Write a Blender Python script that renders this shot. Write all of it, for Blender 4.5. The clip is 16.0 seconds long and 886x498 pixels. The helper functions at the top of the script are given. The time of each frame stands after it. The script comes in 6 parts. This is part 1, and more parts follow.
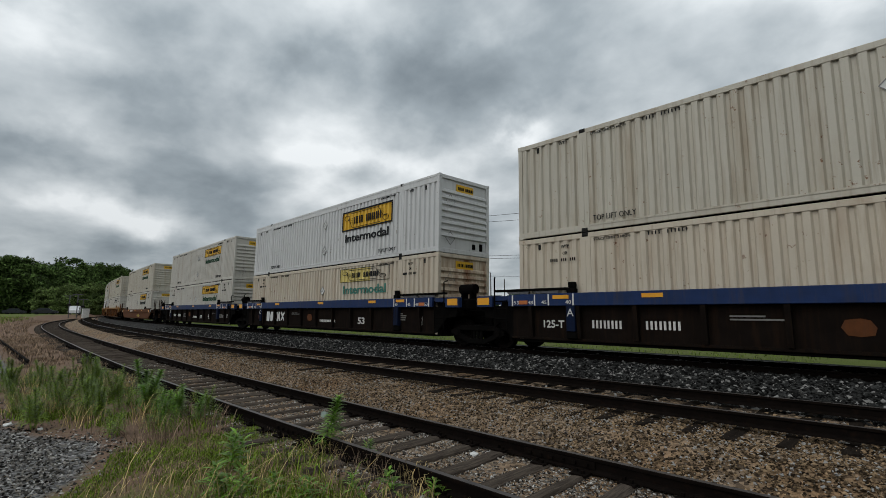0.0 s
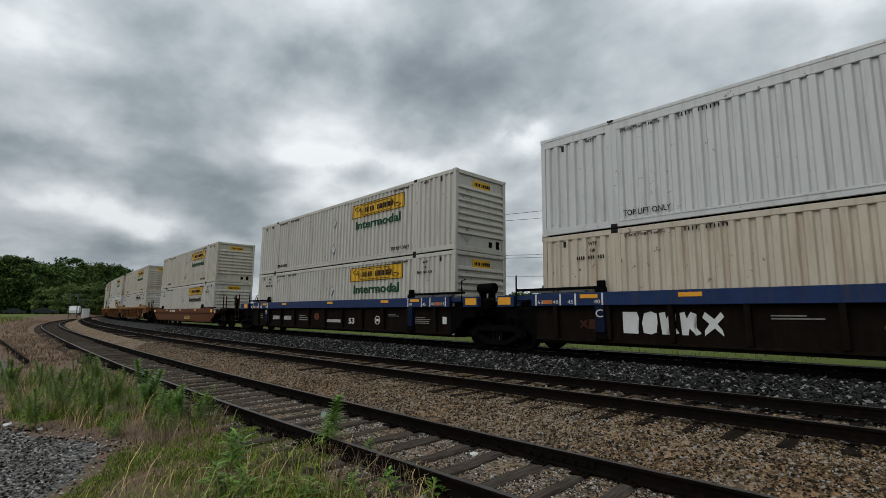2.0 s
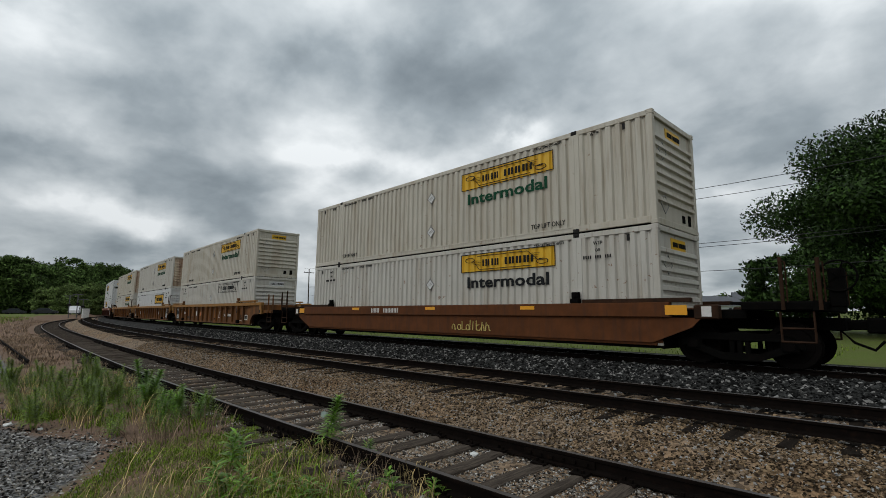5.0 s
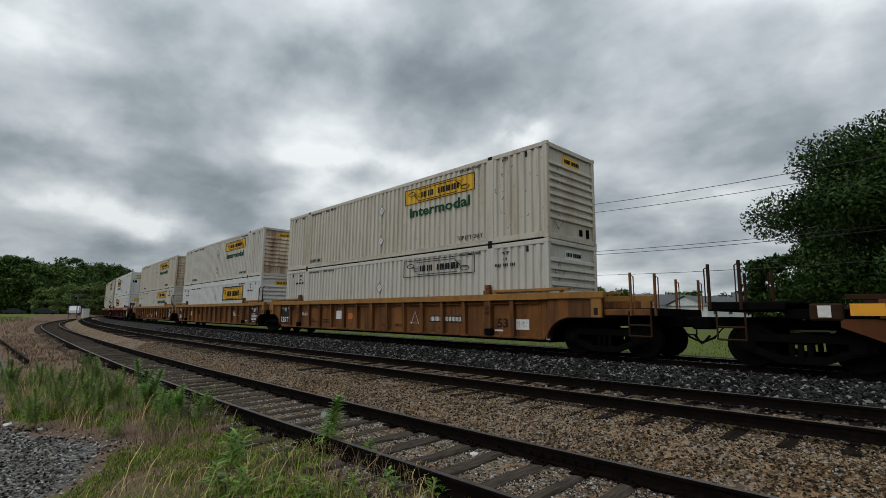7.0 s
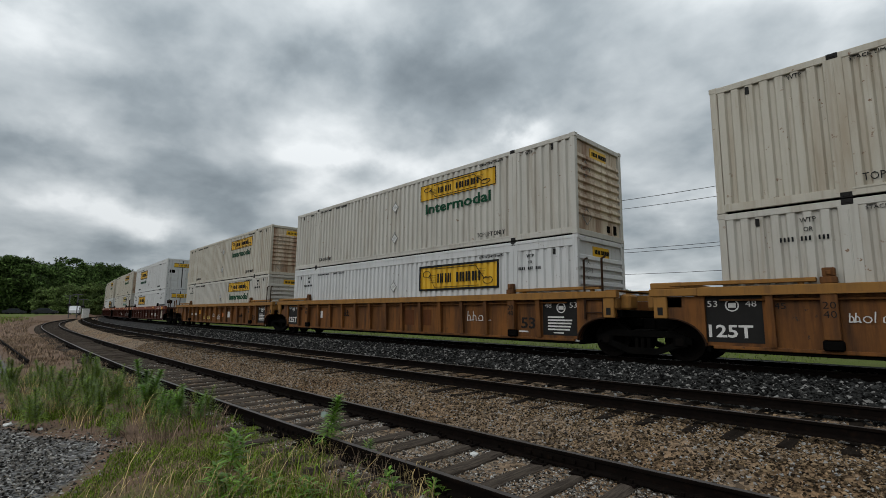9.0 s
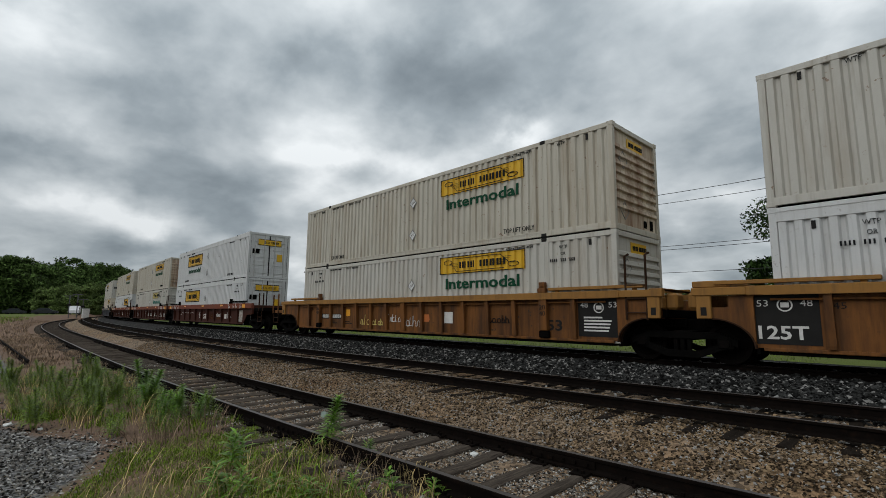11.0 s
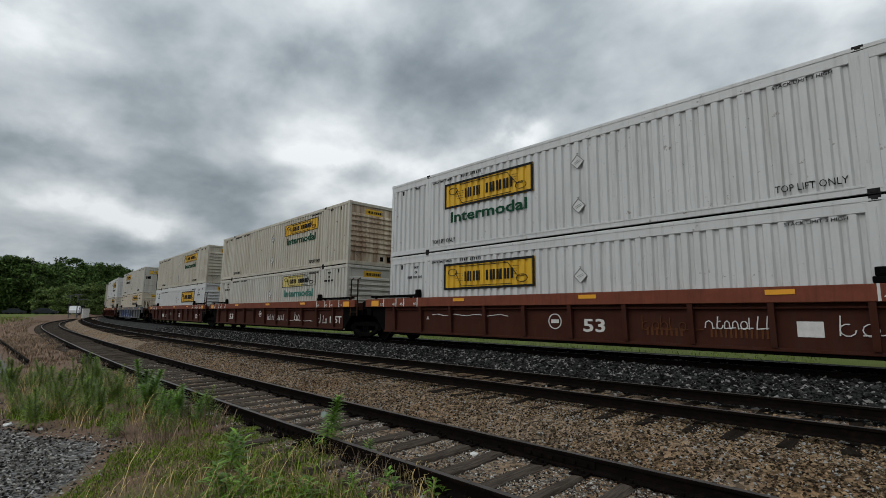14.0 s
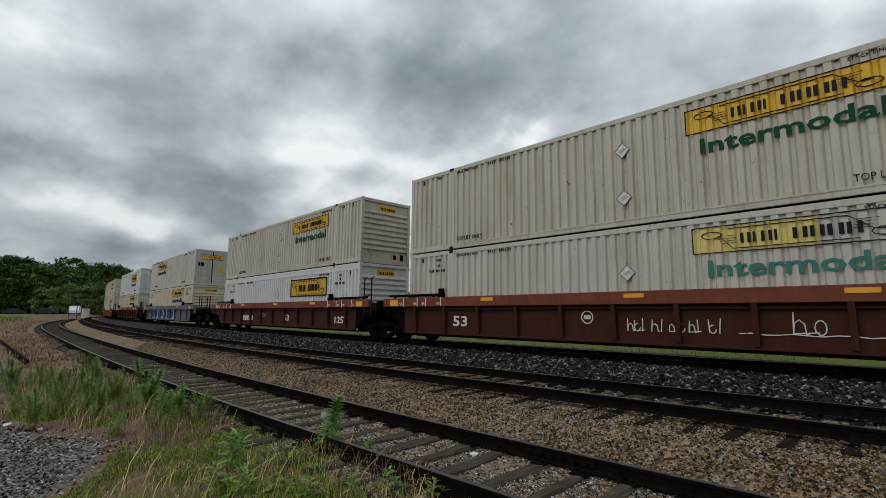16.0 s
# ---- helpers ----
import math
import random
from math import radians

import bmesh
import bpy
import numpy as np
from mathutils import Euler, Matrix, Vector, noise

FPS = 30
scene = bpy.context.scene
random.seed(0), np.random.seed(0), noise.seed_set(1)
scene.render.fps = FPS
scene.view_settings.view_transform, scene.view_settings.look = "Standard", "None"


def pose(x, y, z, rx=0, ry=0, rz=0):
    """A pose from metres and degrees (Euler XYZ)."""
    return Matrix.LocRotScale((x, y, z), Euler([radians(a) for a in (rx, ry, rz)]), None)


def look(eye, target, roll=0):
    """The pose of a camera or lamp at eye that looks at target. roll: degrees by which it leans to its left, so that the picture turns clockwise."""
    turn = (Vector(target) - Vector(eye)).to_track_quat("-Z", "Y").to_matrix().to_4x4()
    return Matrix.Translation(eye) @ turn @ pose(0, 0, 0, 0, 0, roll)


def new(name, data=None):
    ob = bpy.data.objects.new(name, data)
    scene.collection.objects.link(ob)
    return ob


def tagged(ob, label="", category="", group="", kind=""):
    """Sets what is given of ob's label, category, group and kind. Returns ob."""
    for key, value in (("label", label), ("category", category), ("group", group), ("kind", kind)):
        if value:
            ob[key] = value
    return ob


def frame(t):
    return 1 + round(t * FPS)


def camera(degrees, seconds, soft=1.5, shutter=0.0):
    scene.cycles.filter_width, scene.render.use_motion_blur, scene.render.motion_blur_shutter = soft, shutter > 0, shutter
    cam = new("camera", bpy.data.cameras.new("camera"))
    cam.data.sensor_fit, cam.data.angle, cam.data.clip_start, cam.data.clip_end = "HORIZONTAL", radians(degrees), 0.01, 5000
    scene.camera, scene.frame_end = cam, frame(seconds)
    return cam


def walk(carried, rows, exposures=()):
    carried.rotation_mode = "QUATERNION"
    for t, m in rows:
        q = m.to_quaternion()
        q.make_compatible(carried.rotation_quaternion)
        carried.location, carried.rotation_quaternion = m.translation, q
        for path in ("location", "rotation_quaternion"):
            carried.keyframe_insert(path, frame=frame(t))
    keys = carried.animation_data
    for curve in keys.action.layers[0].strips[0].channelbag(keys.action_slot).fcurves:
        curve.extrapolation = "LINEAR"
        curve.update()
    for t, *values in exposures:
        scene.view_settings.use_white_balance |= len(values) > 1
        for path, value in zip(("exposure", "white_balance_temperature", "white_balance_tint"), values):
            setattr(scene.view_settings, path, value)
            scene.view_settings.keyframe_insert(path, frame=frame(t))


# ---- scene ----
import functools

cam = camera(85.34, 16.0, soft=0.6, shutter=0.0)
EYE = Vector((0.0, 0.0, 1.202))
YAW, PITCH = radians(46.204), radians(7.298)
AIM = EYE + Vector((-math.sin(YAW) * math.cos(PITCH), math.cos(YAW) * math.cos(PITCH), math.sin(PITCH)))
walk(cam, [(0.0, look(EYE, AIM, -0.08)), (16.0, look(EYE, AIM, -0.08))], [(0.0, 0.0), (16.0, 0.0)])

# ---- sky and light ----
SUN_EL, SUN_AZ = radians(42), radians(190)
world = bpy.data.worlds.new("overcast")
scene.world = world
world.use_nodes = True


class Graph:
    """A short way to wire shader nodes."""

    def __init__(self, tree):
        self.tree = tree
        tree.nodes.clear()

    def add(self, kind, inputs=(), **props):
        node = self.tree.nodes.new(kind)
        for key, value in props.items():
            setattr(node, key, value)
        for key, value in dict(inputs).items():
            if isinstance(value, bpy.types.NodeSocket):
                self.tree.links.new(value, node.inputs[key])
            else:
                node.inputs[key].default_value = value
        return node

    def math(self, op, a, b=0.0, clamp=False):
        return self.add("ShaderNodeMath", {0: a, 1: b}, operation=op, use_clamp=clamp).outputs[0]

    def mix(self, fac, a, b, blend="MIX"):
        return self.add("ShaderNodeMix", {0: fac, 6: a, 7: b}, data_type="RGBA", blend_type=blend).outputs[2]

    def ramp(self, fac, stops):
        node = self.add("ShaderNodeValToRGB", {0: fac})
        el = node.color_ramp.elements
        while len(el) < len(stops):
            el.new(0.5)
        for e, (pos, c) in zip(el, stops):
            e.position, e.color = pos, (c, c, c, 1) if isinstance(c, (int, float)) else (*c, 1)
        return node.outputs[0]

    def noise(self, vec, scale, detail=4.0, rough=0.55, dist=0.0):
        node = self.add("ShaderNodeTexNoise", {"Scale": scale, "Detail": detail, "Roughness": rough, "Distortion": dist})
        if vec is not None:
            self.tree.links.new(vec, node.inputs["Vector"])
        return node.outputs[0]


# thick and thin places of the cloud cover: azimuth, height, width and depth in degrees, and how much they lighten
CLOUDS = [(-86.0, 24.7, 10.9, 3.7, 0.1), (-70.0, 26.5, 6.9, 3.7, 0.05), (-87.2, 14.6, 6.7, 2.1, -0.09), (-75.0, 14.2, 8.4, 3.0, -0.06), (-79.2, 8.7, 3.3, 1.2, 0.1), (-83.4, 9.7, 5.2, 1.3, 0.05), (-88.0, 10.3, 3.8, 1.5, -0.04), (-58.8, 17.9, 7.1, 1.6, 0.08), (-42.9, 27.3, 15.4, 4.0, -0.09), (-59.0, 25.0, 7.7, 3.3, -0.04), (-35.7, 20.3, 3.6, 2.3, 0.13), (-45.1, 18.3, 7.4, 1.7, 0.05), (-31.3, 23.6, 9.5, 2.9, -0.04), (-5.0, 24.7, 5.6, 4.2, 0.06), (-16.0, 26.3, 7.8, 3.5, -0.04), (-52.3, 33.5, 13.3, 4.0, 0.03)]


def build_sky():
    g = Graph(world.node_tree)
    way = g.add("ShaderNodeTexCoord").outputs["Generated"]
    sep = g.add("ShaderNodeSeparateXYZ", {0: way})
    up = g.math("MAXIMUM", sep.outputs[2], 0.0)
    den = g.math("ADD", up, 0.33)
    flat = g.add("ShaderNodeCombineXYZ", {0: g.math("DIVIDE", sep.outputs[0], den), 1: g.math("DIVIDE", sep.outputs[1], den), 2: 5.3}).outputs[0]
    big = g.noise(flat, 1.1, 2.0, 0.5, 0.2)
    mid = g.noise(flat, 2.4, 6.0, 0.50, 0.1)
    cover = g.math("ADD", g.math("ADD", g.math("MULTIPLY", big, 0.16), g.math("MULTIPLY", mid, 0.48)), 0.163)
    warp = g.math("MULTIPLY", g.math("SUBTRACT", g.noise(way, 7.0, 5.0, 0.55), 0.5), 0.22)
    az = g.math("ADD", g.math("ARCTAN2", sep.outputs[0], sep.outputs[1]), warp)
    el = g.math("ADD", g.math("ARCSINE", sep.outputs[2]), g.math("MULTIPLY", warp, -0.6))
    for a, e, wide, tall, amount in CLOUDS:
        p = g.math("DIVIDE", g.math("SUBTRACT", az, radians(a)), radians(wide))
        q = g.math("DIVIDE", g.math("SUBTRACT", el, radians(e)), radians(tall))
        fall = g.math("POWER", math.e, g.math("MULTIPLY", g.math("ADD", g.math("MULTIPLY", p, p), g.math("MULTIPLY", q, q)), -1.0))
        cover = g.math("ADD", cover, g.math("MULTIPLY", fall, amount))
    tone = g.ramp(cover, [(0.32, (0.165, 0.20, 0.228)), (0.42, (0.33, 0.38, 0.415)), (0.50, (0.56, 0.61, 0.64)), (0.58, (0.90, 0.94, 0.96))])
    lift = g.ramp(up, [(0.0, 0.9), (0.12, 0.84), (0.3, 0.98), (0.5, 1.16), (1.0, 1.16)])
    cloud = g.mix(1.0, tone, lift, "MULTIPLY")
    clear = g.add("ShaderNodeTexSky", sky_type="NISHITA", sun_disc=False, sun_elevation=SUN_EL, sun_rotation=SUN_AZ).outputs[0]
    haze = g.mix(1.0, clear, (0.08, 0.08, 0.08, 1), "MULTIPLY")
    col = g.mix(0.96, haze, cloud)
    bg = g.add("ShaderNodeBackground", {"Color": col, "Strength": 1.0})
    out = g.add("ShaderNodeOutputWorld")
    g.tree.links.new(bg.outputs[0], out.inputs[0])


build_sky()
sun = bpy.data.lights.new("sun", "SUN")
sun.energy, sun.angle, sun.color = 0.85, radians(50), (1.0, 0.985, 0.955)
SUN_DIR = Vector((math.sin(SUN_AZ) * math.cos(SUN_EL), math.cos(SUN_AZ) * math.cos(SUN_EL), math.sin(SUN_EL)))
new("sun", sun).matrix_basis = look(SUN_DIR * 100, (0, 0, 0))

# ---- materials ----
def mat(name, base, rough=0.6, metal=0.0, vary=0.12, scale=3.0, grain=40.0, bump=0.15, dirt=None, dirt_amount=0.0, streak=False, per=0.0, spec=0.4, glint=0.0, stretch=None, spots=None):
    """A surface with colour variation at two scales, fine relief, and dirt or rust in patches or downward streaks."""
    m = bpy.data.materials.new(name)
    m.use_nodes = True
    g = Graph(m.node_tree)
    pos = g.add("ShaderNodeTexCoord").outputs["Object"]
    info = g.add("ShaderNodeObjectInfo").outputs["Random"]
    isl = g.add("ShaderNodeNewGeometry").outputs["Random Per Island"]
    off = g.add("ShaderNodeVectorMath", {0: pos, 1: g.add("ShaderNodeCombineXYZ", {0: g.math("MULTIPLY", info, 37.0), 1: 0.0, 2: g.math("MULTIPLY", info, 11.0)}).outputs[0]}, operation="ADD").outputs[0]
    if stretch:
        off = g.add("ShaderNodeMapping", {"Vector": off, "Scale": stretch}).outputs[0]
    wide = g.noise(off, scale, 4.0, 0.6)
    fine = g.noise(off, grain, 3.0, 0.6)
    b = Vector(base)
    col = g.mix(g.ramp(wide, [(0.3, 0.0), (0.7, 1.0)]), (*(b * (1 - vary)), 1), (*(b * (1 + vary)), 1))
    col = g.mix(g.math("MULTIPLY", fine, 0.35), col, (*(b * 0.72), 1))
    if per:
        col = g.mix(g.math("POWER", isl, 1.8), g.mix(1.0, col, (1 - per,) * 3 + (1,), "MULTIPLY"), g.mix(1.0, col, (1 + per * 1.7,) * 3 + (1,), "MULTIPLY"))
    # some stones coloured pale, as painted highlights on lit tops
    if glint:
        col = g.mix(g.math("GREATER_THAN", isl, 0.88), col, (glint, glint * 0.97, glint * 0.92, 1))
    if dirt:
        vec = off
        if streak:
            vec = g.add("ShaderNodeMapping", {"Vector": off, "Scale": (1.0, 1.0, 0.13)}).outputs[0]
        patch = g.noise(vec, scale * 2.2, 6.0, 0.65)
        f = g.math("MULTIPLY", g.ramp(patch, [(0.62 - 0.3 * dirt_amount, 0.0), (0.82 - 0.2 * dirt_amount, 1.0)]), min(1.0, 0.35 + dirt_amount))
        col = g.mix(f, col, (*dirt, 1))
        if streak:
            thin = g.noise(g.add("ShaderNodeMapping", {"Vector": off, "Scale": (1.0, 1.0, 0.07)}).outputs[0], 8.0, 3.0, 0.6)
            run = g.math("MULTIPLY", g.ramp(thin, [(0.52, 0.0), (0.72, 1.0)]), 0.25 + 0.5 * dirt_amount)
            col = g.mix(run, col, (*(Vector(dirt) * 0.8), 1))
    if spots:
        dots = g.noise(off, 5.5, 3.0, 0.7)
        lower = g.noise(off, 0.45, 2.0, 0.5)
        f = g.math("MULTIPLY", g.ramp(dots, [(0.655, 0.0), (0.70, 1.0)]), g.ramp(lower, [(0.40, 0.0), (0.60, 1.0)]))
        col = g.mix(f, col, (*spots, 1))
    bmp = g.add("ShaderNodeBump", {"Strength": bump, "Distance": 0.01, "Height": fine})
    bs = g.add("ShaderNodeBsdfPrincipled", {"Base Color": col, "Roughness": g.math("ADD", g.math("MULTIPLY", wide, 0.2), rough - 0.1), "Metallic": metal, "Normal": bmp.outputs[0], "Specular IOR Level": spec})
    out = g.add("ShaderNodeOutputMaterial")
    g.tree.links.new(bs.outputs[0], out.inputs[0])
    return m


RUST = (0.16, 0.07, 0.03)
GRIME = (0.22, 0.19, 0.15)
M = {
    "beige": mat("beige_paint", (0.475, 0.44, 0.365), 0.5, vary=0.05, scale=0.6, dirt=(0.31, 0.245, 0.165), dirt_amount=0.42, streak=True, spots=(0.17, 0.09, 0.045)),
    "cream": mat("cream_paint", (0.485, 0.462, 0.41), 0.5, vary=0.05, scale=0.6, dirt=(0.32, 0.27, 0.205), dirt_amount=0.36, streak=True, spots=(0.20, 0.12, 0.07)),
    "tan": mat("stained_tan_paint", (0.52, 0.455, 0.36), 0.55, vary=0.06, scale=0.7, dirt=(0.32, 0.22, 0.14), dirt_amount=0.38, streak=True, spots=(0.15, 0.07, 0.035)),
    "grit": mat("grey_grit", (0.200, 0.184, 0.162), 0.95, vary=0.3, scale=8.0, per=0.92, glint=0.5, spec=0.05),
    "yardgrit": mat("yard_grit", (0.140, 0.130, 0.116), 0.95, vary=0.3, scale=8.0, per=0.92, glint=0.4, spec=0.05),
    "blotch": mat("blotched_white_overpaint", (0.42, 0.38, 0.34), 0.8, vary=0.2, scale=3.0, dirt=(0.10, 0.055, 0.04), dirt_amount=0.6),
    "white": mat("white_paint", (0.56, 0.56, 0.55), 0.45, vary=0.04, scale=0.6, dirt=(0.37, 0.355, 0.33), dirt_amount=0.25, streak=True, spots=(0.25, 0.22, 0.19)),
    "rusty": mat("rusted_cream_paint", (0.62, 0.53, 0.40), 0.6, vary=0.08, scale=0.9, dirt=(0.20, 0.095, 0.045), dirt_amount=0.8, streak=True),
    "roof": mat("roof_grey", (0.45, 0.44, 0.42), 0.6),
    "black": mat("black_paint", (0.018, 0.017, 0.016), 0.55, vary=0.2, spec=0.08),
    "ink": mat("black_lettering", (0.012, 0.013, 0.014), 0.6, vary=0.1, spec=0.1),
    "green": mat("green_lettering", (0.006, 0.055, 0.026), 0.6, vary=0.1, spec=0.1),
    "teal": mat("faded_teal_lettering", (0.025, 0.15, 0.115), 0.55, vary=0.15),
    "yellow": mat("yellow_panel", (0.66, 0.38, 0.012), 0.45, vary=0.05, dirt=(0.5, 0.28, 0.03), dirt_amount=0.1, streak=True),
    "pale": mat("faded_yellow_panel", (0.62, 0.50, 0.16), 0.5, vary=0.1),
    "amber": mat("amber_reflector", (0.75, 0.33, 0.015), 0.35, vary=0.06),
    "orange_dot": mat("faded_orange_reflector", (0.45, 0.13, 0.03), 0.4, vary=0.1),
    "holder": mat("grey_placard_edge", (0.22, 0.215, 0.205), 0.5),
    "placard": mat("grey_placard", (0.60, 0.60, 0.58), 0.4),
    "mark": mat("white_stencil", (0.62, 0.60, 0.57), 0.6, vary=0.12, scale=9.0),
    "faint": mat("faded_white_stencil", (0.17, 0.16, 0.15), 0.7, vary=0.25, scale=9.0),
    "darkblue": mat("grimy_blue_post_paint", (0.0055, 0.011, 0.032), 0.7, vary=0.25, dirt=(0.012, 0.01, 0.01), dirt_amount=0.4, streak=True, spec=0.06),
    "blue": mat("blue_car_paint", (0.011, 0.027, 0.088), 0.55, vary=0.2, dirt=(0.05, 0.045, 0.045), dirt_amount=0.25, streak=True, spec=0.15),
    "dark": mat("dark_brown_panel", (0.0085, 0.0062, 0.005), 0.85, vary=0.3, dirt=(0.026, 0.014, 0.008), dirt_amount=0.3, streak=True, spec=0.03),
    "ochre": mat("ochre_car_paint", (0.178, 0.070, 0.018), 0.65, vary=0.25, scale=1.2, dirt=(0.055, 0.026, 0.013), dirt_amount=0.72, streak=True, spec=0.15, spots=(0.045, 0.03, 0.022)),
    "orange": mat("orange_car_paint", (0.105, 0.038, 0.014), 0.65, vary=0.2, dirt=(0.06, 0.03, 0.02), dirt_amount=0.4, streak=True, spec=0.08),
    # red is the chord's oxide darkened for the shade of the recessed sides
    "red": mat("shaded_red_oxide_paint", (0.050, 0.016, 0.010), 0.68, vary=0.18, dirt=(0.05, 0.025, 0.02), dirt_amount=0.35, streak=True, spec=0.08, spots=(0.03, 0.016, 0.013)),
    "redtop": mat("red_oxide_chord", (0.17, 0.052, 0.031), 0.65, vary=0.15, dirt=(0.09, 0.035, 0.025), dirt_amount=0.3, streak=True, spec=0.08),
    "slate": mat("grey_car_paint", (0.12, 0.12, 0.125), 0.7, vary=0.2, dirt=(0.05, 0.04, 0.035), dirt_amount=0.3, streak=True, spec=0.08),
    "spray": mat("pale_blue_spray_paint", (0.26, 0.33, 0.56), 0.6, vary=0.2, scale=2.0),
    # iron and wheel carry the deep shade under the cars in their base colour
    "iron": mat("shade_dark_grimy_iron", (0.0042, 0.004, 0.0037), 0.9, vary=0.3, dirt=(0.009, 0.006, 0.005), dirt_amount=0.3, spec=0.02),
    "wheel": mat("shade_dark_wheel_steel", (0.006, 0.005, 0.0045), 0.8, 0.0, vary=0.3, spec=0.02),
    "rail": mat("rusty_rail", (0.0065, 0.0048, 0.004), 0.85, 0.0, vary=0.3, scale=6.0, dirt=(0.022, 0.012, 0.008), dirt_amount=0.25, spec=0.03),
    "tread": mat("worn_rail_head", (0.085, 0.075, 0.07), 0.45, 0.5, vary=0.25, scale=4.0),
    "darktie": mat("creosoted_tie_wood", (0.018, 0.014, 0.011), 0.95, vary=0.4, scale=9.0, grain=30, bump=1.0, spec=0.03, stretch=(3.0, 0.25, 3.0)),
    "ochretop": mat("ochre_chord_paint", (0.27, 0.132, 0.034), 0.6, vary=0.12, scale=1.2, dirt=(0.12, 0.06, 0.03), dirt_amount=0.35, streak=True, spec=0.15),
    "tie": mat("weathered_tie_wood", (0.082, 0.066, 0.053), 0.95, vary=0.5, scale=9.0, grain=30, bump=1.0, dirt=(0.012, 0.010, 0.008), dirt_amount=0.52, spec=0.05, stretch=(3.0, 0.25, 3.0)),
    "stone": mat("ballast_stone", (0.027, 0.027, 0.026), 0.85, vary=0.3, scale=8.0, per=0.9, glint=0.22, spec=0.08),
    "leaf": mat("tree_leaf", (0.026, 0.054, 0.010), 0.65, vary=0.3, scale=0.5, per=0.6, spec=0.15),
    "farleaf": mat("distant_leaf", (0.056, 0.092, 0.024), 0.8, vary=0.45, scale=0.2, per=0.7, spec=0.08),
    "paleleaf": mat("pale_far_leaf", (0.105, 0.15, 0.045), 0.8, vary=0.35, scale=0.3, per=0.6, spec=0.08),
    "bark": mat("bark", (0.05, 0.038, 0.028), 0.95, vary=0.3, scale=4.0, bump=0.6, spec=0.08),
    "weed": mat("weed_leaf", (0.118, 0.185, 0.012), 0.6, vary=0.3, scale=6.0, per=0.5),
    "freshweed": mat("young_weed_leaf", (0.105, 0.215, 0.016), 0.55, vary=0.3, scale=6.0, per=0.4),
    "cup": mat("pale_green_plastic", (0.27, 0.34, 0.30), 0.5, vary=0.1),
    "decking": mat("rusty_brown_deck", (0.036, 0.018, 0.010), 0.75, vary=0.3, dirt=(0.02, 0.012, 0.008), dirt_amount=0.5, spec=0.08),
    "grass": mat("grass_blade", (0.135, 0.20, 0.022), 0.7, vary=0.3, scale=2.0, per=0.6, spec=0.08),
    "straw": mat("dry_grass", (0.42, 0.32, 0.15), 0.8, vary=0.3, scale=2.0, per=0.6, spec=0.08),
    "brush": mat("dead_brush", (0.27, 0.195, 0.135), 0.9, vary=0.3, scale=2.0, per=0.6, spec=0.08),
    "pole": mat("pole_wood", (0.045, 0.038, 0.032), 0.9, vary=0.2),
    "wire": mat("dark_wire", (0.03, 0.03, 0.032), 0.6, vary=0.05),
    "shingle": mat("grey_shingle_roof", (0.10, 0.105, 0.115), 0.9, vary=0.2, scale=1.0),
    "wall": mat("white_siding", (0.55, 0.56, 0.57), 0.7, vary=0.05),
    "glass": mat("dark_window_glass", (0.02, 0.025, 0.03), 0.1, vary=0.05),
    "carpaint": mat("dark_car_paint", (0.02, 0.022, 0.026), 0.3, vary=0.05),
    "vanpaint": mat("white_van_paint", (0.7, 0.71, 0.72), 0.35, vary=0.04),
    "rubber": mat("tyre_rubber", (0.012, 0.012, 0.012), 0.9, vary=0.1),
    "litter": mat("pale_litter", (0.6, 0.6, 0.58), 0.6, vary=0.1),
    "pebble": mat("gravel_stone", (0.165, 0.114, 0.067), 0.9, vary=0.3, scale=8.0, per=0.92, glint=0.28, spec=0.08),
}


# ---- building helpers ----
def part(name, bm, material, parent, label=""):
    me = bm if isinstance(bm, bpy.types.Mesh) else bpy.data.meshes.new(name)
    if not isinstance(bm, bpy.types.Mesh):
        bm.normal_update()
        bm.to_mesh(me)
        bm.free()
        me.materials.append(M[material] if isinstance(material, str) else material)
    ob = new(name, me)
    ob.parent = parent
    return tagged(ob, label)


MESHES = {}
SMALL = {"name_mark", "number_mark", "stencil_mark", "data_stencil", "placard_holder", "spray_tag", "graffiti_piece", "data_plate"}


def shared(key, maker, material):
    """One mesh for alike pieces, made once for each key and material."""
    key = (key, material)
    if key not in MESHES:
        bm = maker()
        bm.normal_update()
        me = bpy.data.meshes.new("piece")
        bm.to_mesh(me)
        bm.free()
        me.materials.append(M[material])
        MESHES[key] = me
    return MESHES[key]


def place(name, key, maker, material, parent, at=(0, 0, 0), label="", turn=0.0):
    ob = part(name, shared(key, maker, material), None, parent, label)
    if name in SMALL:
        ob["kind"] = "stuff"
    ob.matrix_basis = pose(*at, 0, 0, turn)
    return ob


def box(bm, x0, x1, y0, y1, z0, z1, bevel=0.0):
    v = [bm.verts.new((x, y, z)) for x in (x0, x1) for y in (y0, y1) for z in (z0, z1)]
    fs = [bm.faces.new([v[i] for i in q]) for q in ((0, 1, 3, 2), (4, 6, 7, 5), (0, 4, 5, 1), (2, 3, 7, 6), (0, 2, 6, 4), (1, 5, 7, 3))]
    if bevel:
        bmesh.ops.bevel(bm, geom=list({e for f in fs for e in f.edges}), offset=bevel, segments=1, affect="EDGES")
    return bm


def boxes(*lot, bevel=0.0):
    bm = bmesh.new()
    for b in lot:
        box(bm, *b, bevel=bevel)
    return bm


